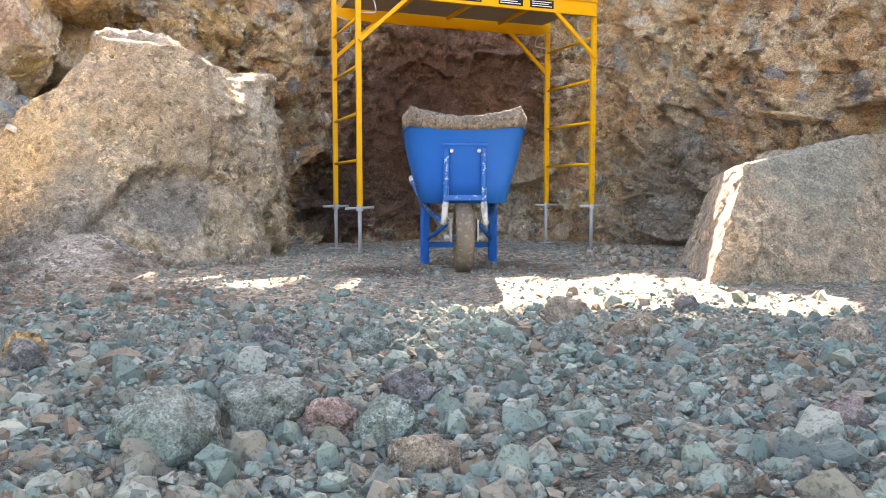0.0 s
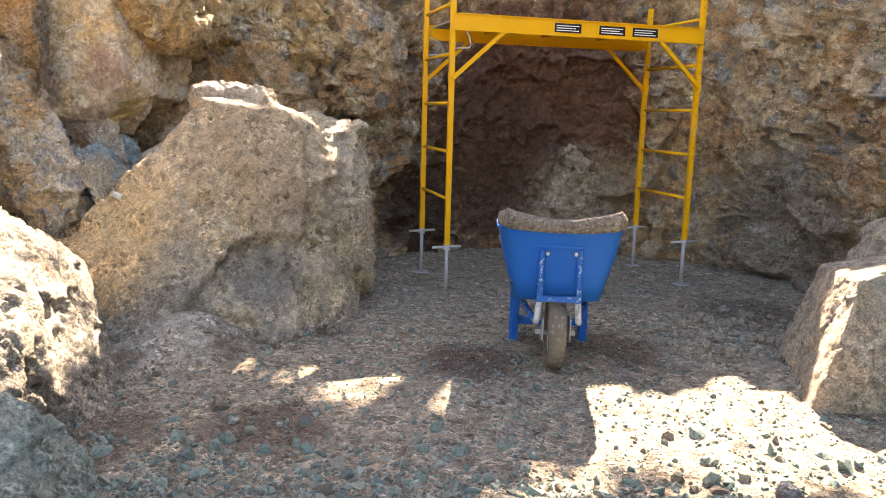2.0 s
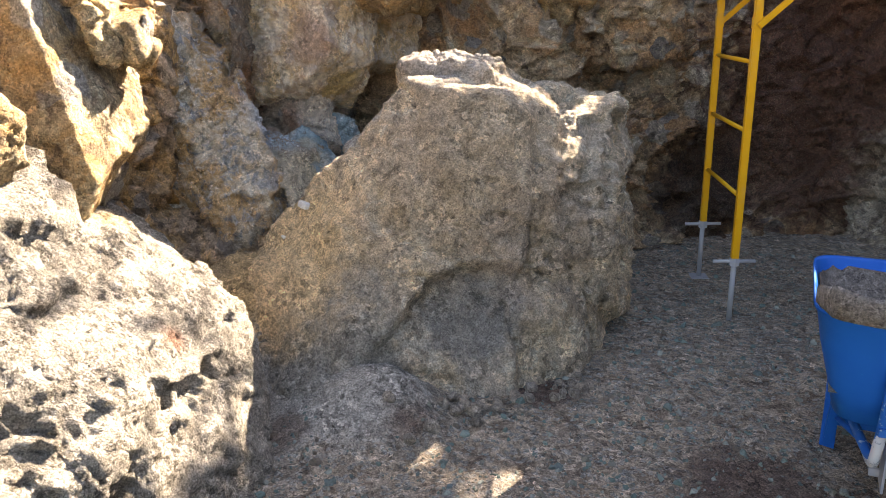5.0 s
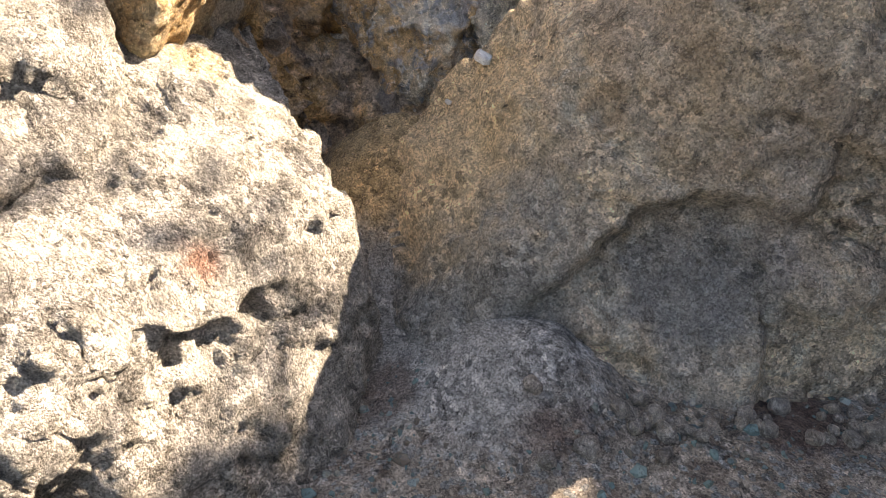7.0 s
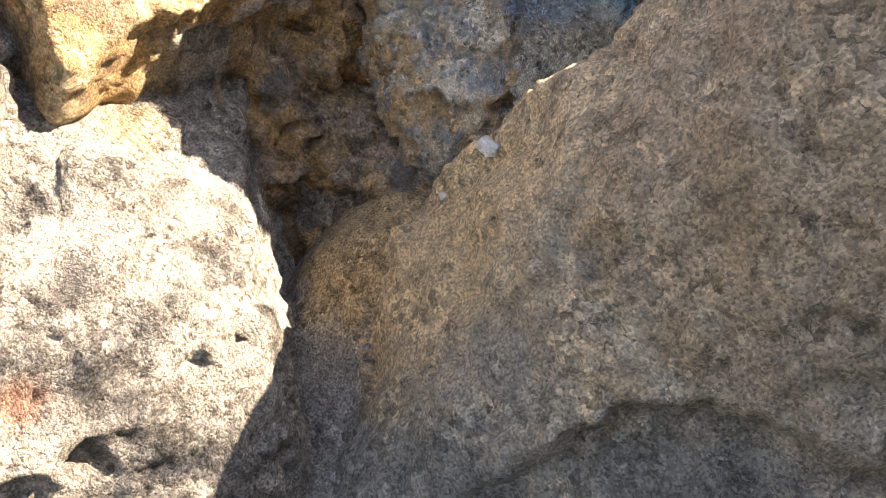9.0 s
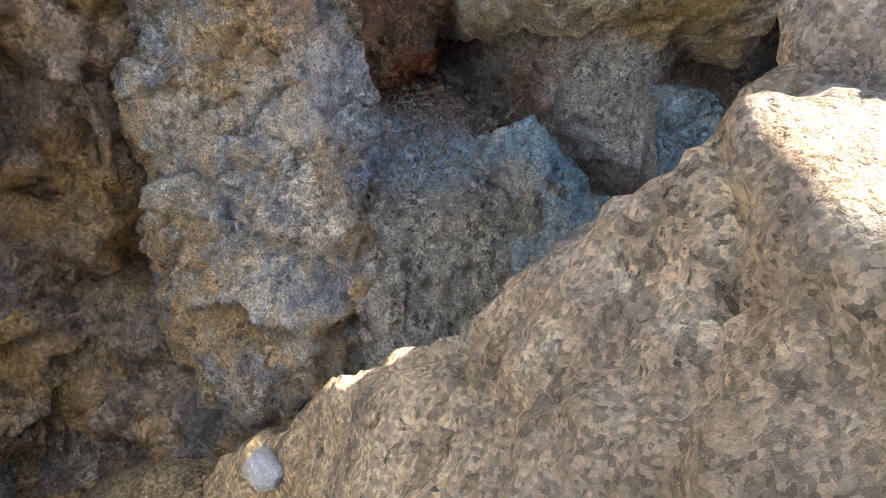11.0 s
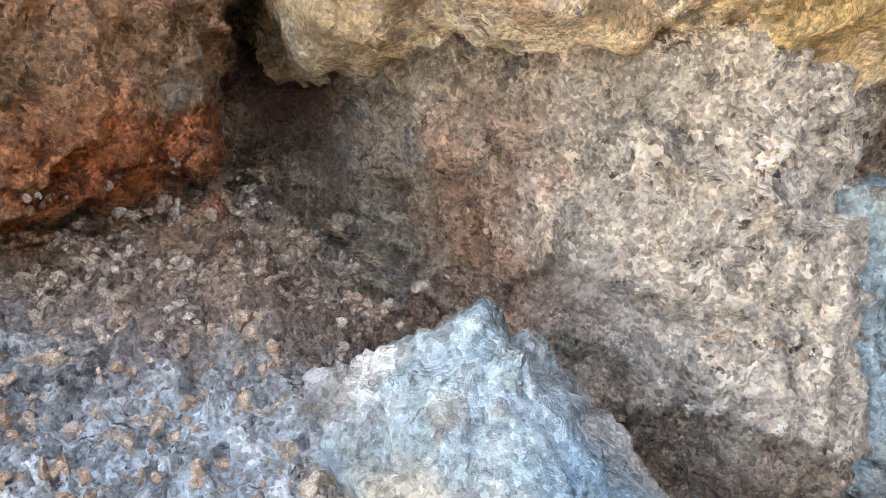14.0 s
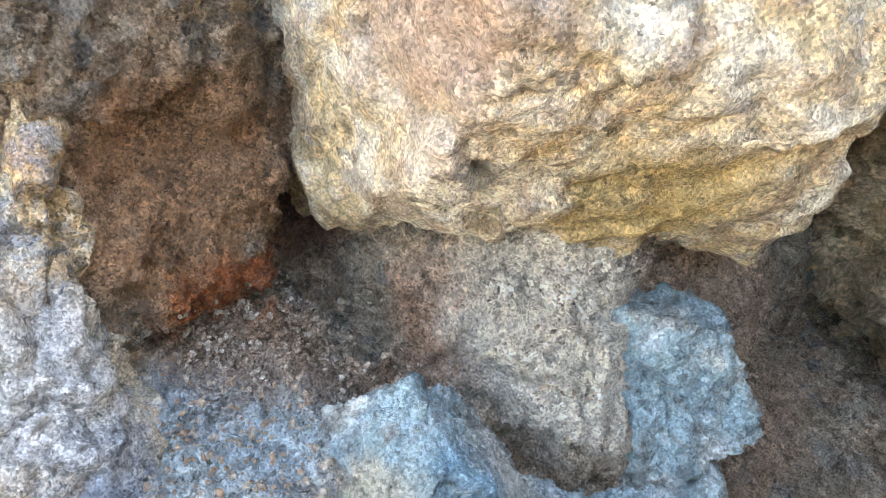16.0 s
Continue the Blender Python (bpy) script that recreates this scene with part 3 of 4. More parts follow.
boulder("boulder", [
    lump((-2.85, 3.3, 0.35), (0.9, 0.9, 0.85), [(0.91, 0.21, 0.35, -2.187, 3.225, 0.468), (0.66, 0.17, 0.73, -2.444, 3.61, 0.712), (0.54, 0.14, 0.83, -2.456, 3.262, 0.791), (0.84, 0.37, 0.39, -2.331, 3.73, 0.499),
                                              (0.36, 0.39, 0.85, -2.795, 3.639, 0.9), (0.2, 0.97, 0.1, -2.5, 3.94, 0.6), (0.75, 0.62, 0.1, -2.3, 3.84, 0.3), (0.8, -0.55, 0.2, -2.15, 2.95, 0.4)], level=7, seed=21, power=5, soft=0.05,
         relief=dict(SMOOTH, lump=0.02, blocks=0.025, block_size=0.22, pits=0.008, pit_size=0.05, crag=0.008, crag_size=0.12, dents=((-2.33, 3.67, 0.61, 0.025, 0.05), (-2.17, 3.41, 0.42, 0.04, 0.04), (-2.68, 3.42, 0.9, 0.1, 0.03), (-2.2, 3.1, 0.36, 0.05, 0.04)))),
    lump((-2.75, 2.7, 0.2), (0.7, 0.62, 0.68), [(0.85, -0.15, 0.5, -2.13, 2.8, 0.5), (0.3, 0.2, 0.9, -2.4, 2.7, 0.78)], level=7, seed=22, power=3.2, relief=dict(COARSE, blocks=0.05, pits=0.004, pit_size=0.08, dents=((-2.12, 2.9, 0.25, 0.1, 0.03), (-2.2, 2.65, 0.4, 0.12, 0.03))))],
    mat_pale, "sunlit pale cream boulder pitted with small holes")
boulder("boulder", [lump((-2.98, 2.9, 0.8), (0.5, 0.55, 0.65), [(0.66, 0.08, 0.74, 0.42), (0.5, -0.8, 0.3, 0.45)], level=6, seed=24, power=3.5, soft=0.04, relief=dict(COARSE, blocks=0.04))],
        mat_pale, "pale crumbly rock sloping up to the wall in sun")
boulder("boulder", [lump((-1.95, 2.3, 0.0), (0.42, 0.36, 0.46), [(0.3, -0.3, 0.85, -1.8, 2.3, 0.36), (0.8, 0.3, 0.5, -1.7, 2.35, 0.28), (-0.2, 0.6, 0.75, -1.95, 2.45, 0.36)], level=6, seed=23, soft=0.02, power=4, relief=dict(FINE, lump=0.025, lump_size=0.3))],
        mat_teal, "low blue-green faceted boulder beside the pale one")
boulder("boulder", [lump((2.1, 4.4, 0.2), (1.0, 0.5, 0.75), [(0.21, -0.85, 0.48, 0.335), (-0.93, 0.15, 0.32, 0.53), (-0.25, 0.1, 0.96, 0.49)], level=7, seed=31, soft=0.025, power=5,
                         relief=dict(lump=0.012, lump_size=0.5, grain=0.003, grain_size=0.06, blocks=0.014, block_size=0.4, cracks=0.02, crack_size=0.55))],
        mat_block, "smooth-faced tan block of rock with a sunlit edge")
boulder("boulder", [lump((2.62, 5.6, 0.25), (0.36, 0.45, 0.55), (), level=6, seed=32, facets=4, relief=dict(COARSE, blocks=0.02))], mat_boulder, "grey-brown block standing at the foot of the cliff")
boulder("boulder", [lump((-3.3, 5.66, 1.78), (0.6, 0.5, 0.6), [(0.68, -0.18, -0.7, -2.995, 5.42, 1.453), (0.95, -0.1, 0.1, -2.88, 5.5, 1.6), (0.15, -0.98, -0.1, -3.0, 5.325, 1.5), (0.4, -0.3, -0.87, -3.1, 5.5, 1.335), (0.6, 0.75, -0.2, -2.98, 5.85, 1.5)], level=7, seed=41, power=5, soft=0.03, relief=dict(FINE, lump=0.015, lump_size=0.2, blocks=0.014, block_size=0.14, crag=0.006, crag_size=0.08))],
        mat_redcream, "cream and ochre boulder wedged over a cavity")
boulder("boulder", [lump((0.55, 8.7, 0.15), (0.6, 0.36, 0.95), [(0.2, -0.9, 0.3, 0.27), (-0.75, -0.4, 0.45, 0.45), (0.8, -0.2, 0.5, 0.42)], level=7, seed=57, facets=2, power=3, soft=0.04, relief=dict(COARSE, blocks=0.09, block_size=0.25, crag=0.05, crag_size=0.25))],
        mat_deposit, "pale tan crumbly rock at the back of the dark alcove")
boulder("boulder", [lump((-3.3, 6.2, 1.72), (0.45, 0.34, 0.42), [(0.9, -0.2, 0.0, 0.3), (0.3, -0.2, -0.9, 0.33)], level=6, seed=50, facets=3, power=3.4, soft=0.03, relief=dict(FINE, lump=0.03, lump_size=0.3, blocks=0.035, block_size=0.2))],
        mat_redcream, "cream and rust rock overhanging a brown hollow")
boulder("boulder", [lump((-3.72, 4.2, 1.4), (0.5, 0.42, 0.7), [(0.8, -0.4, -0.1, 0.34)], level=6, seed=42, facets=4, power=3, relief=COARSE)], mat_brown, "brown angular rock jutting from the wall")
boulder("boulder", [lump((-3.38, 4.78, 1.15), (0.42, 0.27, 0.7), [(0.76, 0.58, 0.29, -3.091, 4.865, 1.259), (0.8, -0.5, 0.33, -3.1, 4.8, 1.2), (0.1, 0.98, 0.1, -3.2, 4.97, 1.25), (0.8, 0.1, 0.6, -3.0, 4.85, 1.12)], level=7, seed=43, power=4, soft=0.025, relief=dict(FINE, lump=0.02, lump_size=0.2, blocks=0.026, block_size=0.14, crag=0.012, crag_size=0.1))],
        mat_buttress, "ochre and bluish rock buttress with pale crust")
boulder("boulder", [lump((-3.36, 3.78, 1.36), (0.6, 0.62, 0.9), [(0.45, -0.88, 0.1, 0.36), (0.69, 0.49, -0.52, 0.39), (0.9, 0.3, 0.3, 0.33), (0.2, 0.95, 0.2, 0.42)], level=6, seed=44, power=5, soft=0.015, relief=dict(SMOOTH, blocks=0.012, block_size=0.3)),
                    lump((-3.3, 4.0, 1.85), (0.28, 0.24, 0.32), [(0.9, 0.3, 0.3, 0.2)], level=6, seed=45, facets=3, power=3, soft=0.02, relief=COARSE)], mat_ochre, "upright ochre prism of rock above the pale boulder")
boulder("boulder", [lump((-3.1, 3.0, 1.5), (0.3, 0.3, 0.45), [(0.8, -0.4, 0.3, 0.22)], level=6, seed=46, facets=4, power=3, soft=0.025, relief=COARSE)], mat_ochre, "ochre and grey rock with sunlit upper edges")
boulder("boulder", [lump((-2.65, 7.0, 2.25), (0.85, 0.6, 0.55), [(0.5, -0.85, 0.0, 0.4), (0.1, -0.4, -0.85, 0.45)], level=7, seed=47, facets=4, power=3.4, soft=0.03, relief=COARSE)], mat_ochre, "large tan and greenish block overhanging from the cliff")
boulder("boulder", [lump((-1.8, 7.6, 1.9), (0.5, 0.45, 0.55), [(0.5, -0.8, -0.3, 0.36)], level=6, seed=48, facets=4, power=3, soft=0.03, relief=COARSE)], mat_wall, "tan breccia block bulging from the cliff")
boulder("boulder", [lump((-3.0, 5.95, 2.25), (0.5, 0.6, 0.45), (), level=6, seed=49, facets=5, power=3, soft=0.03, relief=COARSE)], mat_ochre, "tan block stacked above the wedged boulder")


# ---- cavity behind the great boulder ----
def ramp(t, lo, hi):
    t = np.clip((t - lo) / (hi - lo), 0, 1)
    return t * t * (3 - 2 * t)


def cavity():
    """Recess with a sloping dirt ledge, a rust-red back under a brow, a dark chute with a hole, a pale pillar and a brown hollow past it."""
    nu, n_front, n_ledge, n_wall = 520, 150, 130, 260
    y = np.linspace(4.84, 6.6, nu)[:, None]
    right = ramp(y, 5.36, 5.46)
    lip_x, lip_z = -3.02 - 0.05 * right, 1.0 - 0.3 * right
    base = np.interp(y, (4.5, 4.95, 5.07, 5.2, 5.25, 5.3, 5.36, 5.48, 5.55, 5.62, 5.66, 5.75, 5.86, 6.0, 6.3, 6.6), (-3.2, -3.3, -3.38, -3.44, -3.47, -3.47, -3.29, -3.17, -3.105, -3.1, -3.14, -3.2, -3.23, -3.3, -3.45, -3.5))
    base_z = np.interp(y, (4.5, 5.2, 5.3, 5.38, 5.5, 6.6), (1.19, 1.15, 1.1, 1.02, 0.84, 0.8))
    t = np.linspace(0, 1, n_front)[None]
    fx, fz = (-2.62 + 0.25 * right) * (1 - t) + lip_x * t, 0.25 * (1 - t) + lip_z * t + 0.12 * t * (1 - t)
    t = np.linspace(0, 1, n_ledge + 1)[None, 1:]
    lx, lz = lip_x * (1 - t) + base * t, lip_z * (1 - t) + base_z * t + 0.02 * np.sin(math.pi * t)
    t = np.linspace(0, 1, n_wall + 1)[None, 1:]
    wz = base_z * (1 - t) + 2.3 * t ** 1.25
    deep = ramp(y, 5.28, 5.22) * ramp(y, 4.92, 4.98)
    brow = 0.045 * ramp(wz, 1.155, 1.18) * ramp(wz, 1.42, 1.32) * deep
    chute = ramp(y, 5.2, 5.235) * ramp(y, 5.335, 5.31) * ramp(wz, 1.07, 1.16) * ramp(wz, 1.34, 1.3)
    hole = np.exp(-(((y - 5.285) / 0.04) ** 2 + ((wz - 1.285) / 0.045) ** 2) ** 2)
    pillar = ramp(y, 5.3, 5.42) * ramp(y, 5.75, 5.6)
    wx = base + brow - 0.07 * chute - 0.32 * hole - 0.32 * (wz - 1.12) * pillar * ramp(wz, 0.95, 1.1) * ramp(wz, 1.6, 1.4)
    wx = wx - 0.03 * ramp(y, 5.66, 5.72) * ramp(wz, 0.9, 1.1) + 0.05 * ramp(wz, 1.35, 1.6)
    v = np.stack([np.concatenate([fx + 0 * y, lx, wx], 1), np.repeat(y, n_front + n_ledge + n_wall, 1), np.concatenate([fz + 0 * y, lz, wz], 1)], 2).reshape(-1, 3)
    f = sheet_faces(nu, n_front + n_ledge + n_wall)[:, ::-1]
    return roughen(v, f, 51, lump=0.014, lump_size=0.16, grain=0.005, grain_size=0.025, blocks=0.014, block_size=0.09, crag=0.01, crag_size=0.07), f


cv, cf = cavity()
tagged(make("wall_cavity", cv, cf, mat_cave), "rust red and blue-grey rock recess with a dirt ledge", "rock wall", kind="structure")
boulder("rock", [lump((-3.06, 5.3, 0.9), (0.3, 0.27, 0.28), [(0.25, -0.62, 0.75, -3.12, 5.32, 1.145), (0.3, 0.75, 0.55, -3.12, 5.32, 1.145), (0.78, -0.15, 0.6, -3.11, 5.32, 1.145), (-0.7, 0.0, 0.7, -3.13, 5.32, 1.145)], level=7, seed=52, power=5, soft=0.01, relief=dict(FINE, blocks=0.012, lump=0.008, block_size=0.07))],
        mat_blue, "pointed blue-grey and cream rock on the ledge", "rock")
boulder("rock", [lump((-3.15, 5.75, 1.02), (0.16, 0.22, 0.2), [(0.97, -0.1, 0.15, -3.075, 5.7, 1.03), (0.3, 0.85, 0.35, -3.1, 5.86, 1.0), (-0.1, 0.3, 0.95, -3.12, 5.7, 1.155), (0.4, 0.2, -0.9, -3.1, 5.73, 0.885), (0.5, -0.85, 0.1, -3.1, 5.63, 1.02), (0.4, -0.55, -0.7, -3.08, 5.64, 0.93)], level=6, seed=53, power=6, soft=0.008, relief=dict(FINE, blocks=0.012, lump=0.006, block_size=0.07))],
        mat_blue, "blocky blue-grey rock with pale crust under the overhang", "rock")
boulder("rock", [lump((-3.13, 5.63, 0.83), (0.13, 0.16, 0.1), [(0.6, -0.2, 0.75, -3.07, 5.62, 0.87)], level=6, seed=54, facets=5, power=4, soft=0.01, relief=FINE)], mat_blue, "dusty blue rock wedged under a blocky one", "rock")


# ---- small builders ----
def part(name, bm, material, parent, label="", smooth=False):
    me = bpy.data.meshes.new(name)
    bmesh.ops.recalc_face_normals(bm, faces=bm.faces[:])
    bm.to_mesh(me)
    bm.free()
    if smooth:
        me.polygons.foreach_set("use_smooth", [True] * len(me.polygons))
    me.materials.append(material)
    ob = new(name, me)
    ob.parent = parent
    return tagged(ob, label)


def tube(points, radius, sides=12, square=False, close=True):
    """A bent tube through the points; square: a box section."""
    bm = bmesh.new()
    pts = [Vector(p) for p in points]
    sides = 4 if square else sides
    rings = []
    up = Vector((0, 0, 1))
    for i, p in enumerate(pts):
        a, b = pts[max(i - 1, 0)], pts[min(i + 1, len(pts) - 1)]
        t = (b - a).normalized()
        ref = up if abs(t.z) < 0.9 else Vector((1, 0, 0))
        s = t.cross(ref).normalized()
        w = s.cross(t)
        rings.append([bm.verts.new(p + radius * (math.cos(q) * s + math.sin(q) * w) * (1.414 if square else 1)) for q in [2 * math.pi * (k + (0.5 if square else 0)) / sides for k in range(sides)]])
    for a, b in zip(rings, rings[1:]):
        for k in range(sides):
            bm.faces.new((a[k], a[(k + 1) % sides], b[(k + 1) % sides], b[k]))
    bm.faces.new(rings[0]), bm.faces.new(rings[-1][::-1])
    if square:
        bmesh.ops.bevel(bm, geom=[e for e in bm.edges if e.calc_length() > radius * 3], offset=radius * 0.25, segments=2, affect="EDGES")
    return bm


def slab(lo, hi, bevel=0.003):
    bm = bmesh.new()
    bmesh.ops.create_cube(bm, size=1)
    for q in bm.verts:
        q.co = [lo[k] + (q.co[k] + 0.5) * (hi[k] - lo[k]) for k in range(3)]
    if bevel:
        bmesh.ops.bevel(bm, geom=bm.edges[:], offset=bevel, segments=2, affect="EDGES")
    return bm


def bend(points, n=6):
    """Rounds the corners of a line of points."""
    p = [Vector(q) for q in points]
    out = [p[0]]
    for a, b, c in zip(p, p[1:], p[2:]):
        r = min((b - a).length, (c - b).length) * 0.35
        s, e = b + (a - b).normalized() * r, b + (c - b).normalized() * r
        for k in range(n + 1):
            t = k / n
            out.append(s * (1 - t) ** 2 + b * 2 * t * (1 - t) + e * t * t)
    return out + [p[-1]]


# ---- scaffold ----
def scaffold():
    """Rolling-type frame scaffold on four screw jacks; local x along it, y to its back."""
    base = new("scaffold")
    w, d, low, high = 2.19, 0.86, 0.40, 2.48
    for x in (0, w):
        for y in (0, d):
            leg = part("leg", tube([(x, y, low), (x, y, high)], 0.021, square=True), mat_yellow, base)
            jack = part("screw_jack", tube([(x, y, 0.0), (x, y, low + 0.02)], 0.016), mat_zinc, base, "threaded zinc jack post", True)
            part("base_plate", slab((x - 0.06, y - 0.06, 0.0), (x + 0.06, y + 0.06, 0.008)), mat_zinc, jack)
            part("nut_handle", tube([(x - 0.12, y, low - 0.012), (x + 0.12, y, low - 0.006)], 0.011), mat_zinc, jack, "", True)
            part("nut", tube([(x, y, low - 0.035), (x, y, low + 0.012)], 0.03, 6), mat_zinc, jack)
            part("collar", tube([(x, y, 1.72), (x, y, 1.78)], 0.0235, square=True), mat_yellow, leg)
            for k in range(22 if x else 0):
                z = low + 0.1 + k * 0.09
                if z < high - 0.05:
                    # Pin hole: a black disc on the leg, its dark inside painted.
                    part("pin_hole", tube([(x, y - 0.0225, z), (x, y - 0.0205, z)], 0.0045, 8), mat_black, leg)
        for z in (0.78, 1.16, 1.54, 1.92, 2.3):
            part("rung", tube([(x, 0.02, z), (x, d - 0.02, z)], 0.013), mat_yellow, base, "", True)
    deck_z = 2.09
    for y, face in ((0, -1), (d, 1)):
        yy = y + face * 0.032
        rail = part("side_rail", slab((0.0, yy - 0.008, deck_z), (w, yy + 0.008, deck_z + 0.13)), mat_yellow, base)
        for z in (deck_z, deck_z + 0.122):
            part("flange", slab((0.01, yy - 0.022, z), (w - 0.01, yy + 0.012, z + 0.009), 0.002), mat_yellow, rail)
        if face < 0:
            for x0, x1 in ((0.83, 1.06), (1.22, 1.45), (1.52, 1.75)):
                lab = part("sticker", slab((x0, yy - 0.0125, deck_z + 0.03), (x1, yy - 0.0085, deck_z + 0.1), 0.0), mat_black, rail, "black warning sticker with white print")
                for k in range(3):
                    part("printed_line", slab((x0 + 0.015, yy - 0.0142, deck_z + 0.042 + k * 0.018), (x1 - 0.02 - 0.03 * (k % 2), yy - 0.0127, deck_z + 0.049 + k * 0.018), 0.0), mat_white, lab)
        for x0, x1 in ((0.0, 0.42), (w, w - 0.42)):
            part("corner_brace", tube([(x0, yy, deck_z - 0.36), (x1, yy, deck_z + 0.02)], 0.016, square=True), mat_yellow, base)
    deck = part("deck", slab((0.06, 0.0, deck_z + 0.1), (w - 0.06, d, deck_z + 0.118)), mat_ply, base, "grey weathered plywood deck")
    for x in (0.55, 1.1, 1.65):
        part("deck_bearer", slab((x - 0.016, 0.005, deck_z + 0.07), (x + 0.016, d - 0.005, deck_z + 0.098)), mat_yellow, deck)
    for x, s in ((0.0, 1), (w, -1)):
        part("hook_rod", tube(bend([(x + s * 0.03, 0.02, deck_z + 0.05), (x + s * 0.14, 0.02, deck_z - 0.02), (x + s * 0.16, 0.02, deck_z - 0.12), (x + s * 0.02, 0.02, deck_z - 0.13)]), 0.006), mat_zinc, base, "bent wire locking rod", True)
        part("hook_rod", tube(bend([(x + s * 0.03, d - 0.02, deck_z + 0.02), (x + s * 0.14, d - 0.02, deck_z - 0.03), (x + s * 0.16, d - 0.02, deck_z - 0.12), (x + s * 0.02, d - 0.02, deck_z - 0.13)]), 0.006), mat_zinc, base, "bent wire locking rod", True)
    base.matrix_world = pose(-0.68, 6.17, -0.06, 0, 0, 21.0)
    return tagged(base, "yellow steel frame scaffold with plywood deck on screw jacks", "scaffold")


scaffold()


# ---- wheelbarrow ----
def barrow():
    """Local y runs back from the wheel to the grips."""
    base = new("wheelbarrow")

    def ring(z, hx, y0, y1, n=56, lift=0.0):
        out = []
        for k in range(n):
            a = 2 * math.pi * k / n
            c, s = math.cos(a), math.sin(a)
            x = hx * math.copysign(abs(c) ** 0.3, c)
            t = math.copysign(abs(s) ** 0.3, s)
            y = (y0 + y1) / 2 + (y1 - y0) / 2 * t
            front, back = max(0.0, -t) ** 3, max(0.0, t)
            out.append(Vector((x, y, z + lift * front * (0.6 + 0.4 * (x / hx) ** 2) - 0.16 * (z - 0.4) * back)))
        return out

    bm = bmesh.new()
    rows = [ring(0.40, 0.225, 0.1, 0.6), ring(0.405, 0.247, 0.055, 0.66), ring(0.52, 0.275, 0.02, 0.74), ring(0.66, 0.312, -0.03, 0.84), ring(0.775, 0.335, -0.08, 0.94, lift=0.045), ring(0.79, 0.347, -0.095, 0.955, lift=0.05), ring(0.777, 0.349, -0.098, 0.957, lift=0.05)]
    made = [[bm.verts.new(q) for q in r] for r in rows]
    for a, b in zip(made, made[1:]):
        for k in range(len(a)):
            bm.faces.new((a[k], a[(k + 1) % len(a)], b[(k + 1) % len(a)], b[k]))
    bm.faces.new(made[0])
    bmesh.ops.recalc_face_normals(bm, faces=bm.faces[:])
    bmesh.ops.solidify(bm, geom=bm.faces[:], thickness=0.004)
    tray = part("tray", bm, mat_bluepaint, base, "glossy scuffed blue tray", True)

    # dried mud crusted along the front lip, and the load inside
    bm = bmesh.new()
    cols, rnd = 44, random.Random(5)
    prev = None
    for k in range(cols + 1):
        t = -1 + 2 * k / cols
        x = 0.345 * t
        y = -0.09 + 0.12 * max(0, abs(t) - 0.85) / 0.15
        low = 0.812 + 0.026 * t * t
        top = low + 0.06 + 0.035 * min(1, abs(t) ** 2 * 1.3) + rnd.uniform(-0.004, 0.004)
        if abs(t) > 0.86:
            top -= 0.4 * (abs(t) - 0.86)
        row = [bm.verts.new((x, y + dy + rnd.uniform(-0.003, 0.003), z)) for dy, z in ((-0.008, low - 0.012), (-0.019, low + 0.008), (-0.022, (low + top) / 2), (-0.016, top - 0.006), (0.004, top), (0.03, (low + top) / 2), (0.035, low - 0.02))]
        if prev:
            for q in range(len(row)):
                bm.faces.new((prev[q], prev[(q + 1) % 7], row[(q + 1) % 7], row[q]))
        else:
            bm.faces.new(row)
        prev = row
    bm.faces.new(prev[::-1])
    part("mud_crust", bm, mat_mud, tray, "dried grey mud crusted on the lip", True)
    bm = bmesh.new()
    n = 30
    grid = []
    for i in range(n + 1):
        for j in range(n + 1):
            a, b = -1 + 2 * i / n, -1 + 2 * j / n
            x, y = 0.272 * a, 0.385 + 0.335 * b
            z = 0.5 + 0.05 * (1 - a * a) * (1 - b * b) + 0.012 * noise.fractal((x * 9, y * 9, 0), 1, 2, 4)
            grid.append(bm.verts.new((x, y, z)))
    for i in range(n):
        for j in range(n):
            q = i * (n + 1) + j
            bm.faces.new((grid[q], grid[q + n + 1], grid[q + n + 2], grid[q + 1]))
    load = bm
    bm = bmesh.new()
    rows = [ring(0.47, 0.255, 0.05, 0.685), ring(0.56, 0.278, 0.018, 0.75), ring(0.68, 0.308, -0.028, 0.843), ring(0.745, 0.322, -0.056, 0.9)]
    made = [[bm.verts.new(q + Vector((rnd.uniform(-0.003, 0.003), rnd.uniform(-0.003, 0.003), (0.012 if i == 3 else 0) * rnd.uniform(-1, 1)))) for q in r] for i, r in enumerate(rows)]
    for a, b in zip(made, made[1:]):
        for k in range(len(a)):
            bm.faces.new((a[k], a[(k + 1) % len(a)], b[(k + 1) % len(a)], b[k]))
    part("mud_lining", bm, mat_mud, tray, "dried mud smeared over the inside", True)
    bm = load
    part("load", bm, mat_mud, tray, "grey-brown mud load", True)

    for s in (-1, 1):
        part("frame_tube", tube(bend([(s * 0.1, -0.045, 0.7), (s * 0.105, -0.02, 0.44), (s * 0.115, -0.005, 0.29), (s * 0.17, 0.2, 0.33), (s * 0.235, 0.6, 0.40), (s * 0.3, 1.22, 0.55)]), 0.0165), mat_bluewhite, base, "scuffed blue and white tube frame", True)
        part("worn_end", tube(bend([(s * 0.1055, -0.017, 0.41), (s * 0.115, -0.005, 0.29), (s * 0.127, 0.045, 0.297)]), 0.0178), mat_worn, base, "tube bend worn to whitish metal", True)
        part("grip", tube([(s * 0.29, 1.13, 0.528), (s * 0.302, 1.26, 0.56)], 0.021), mat_worn, base, "pale worn grip", True)
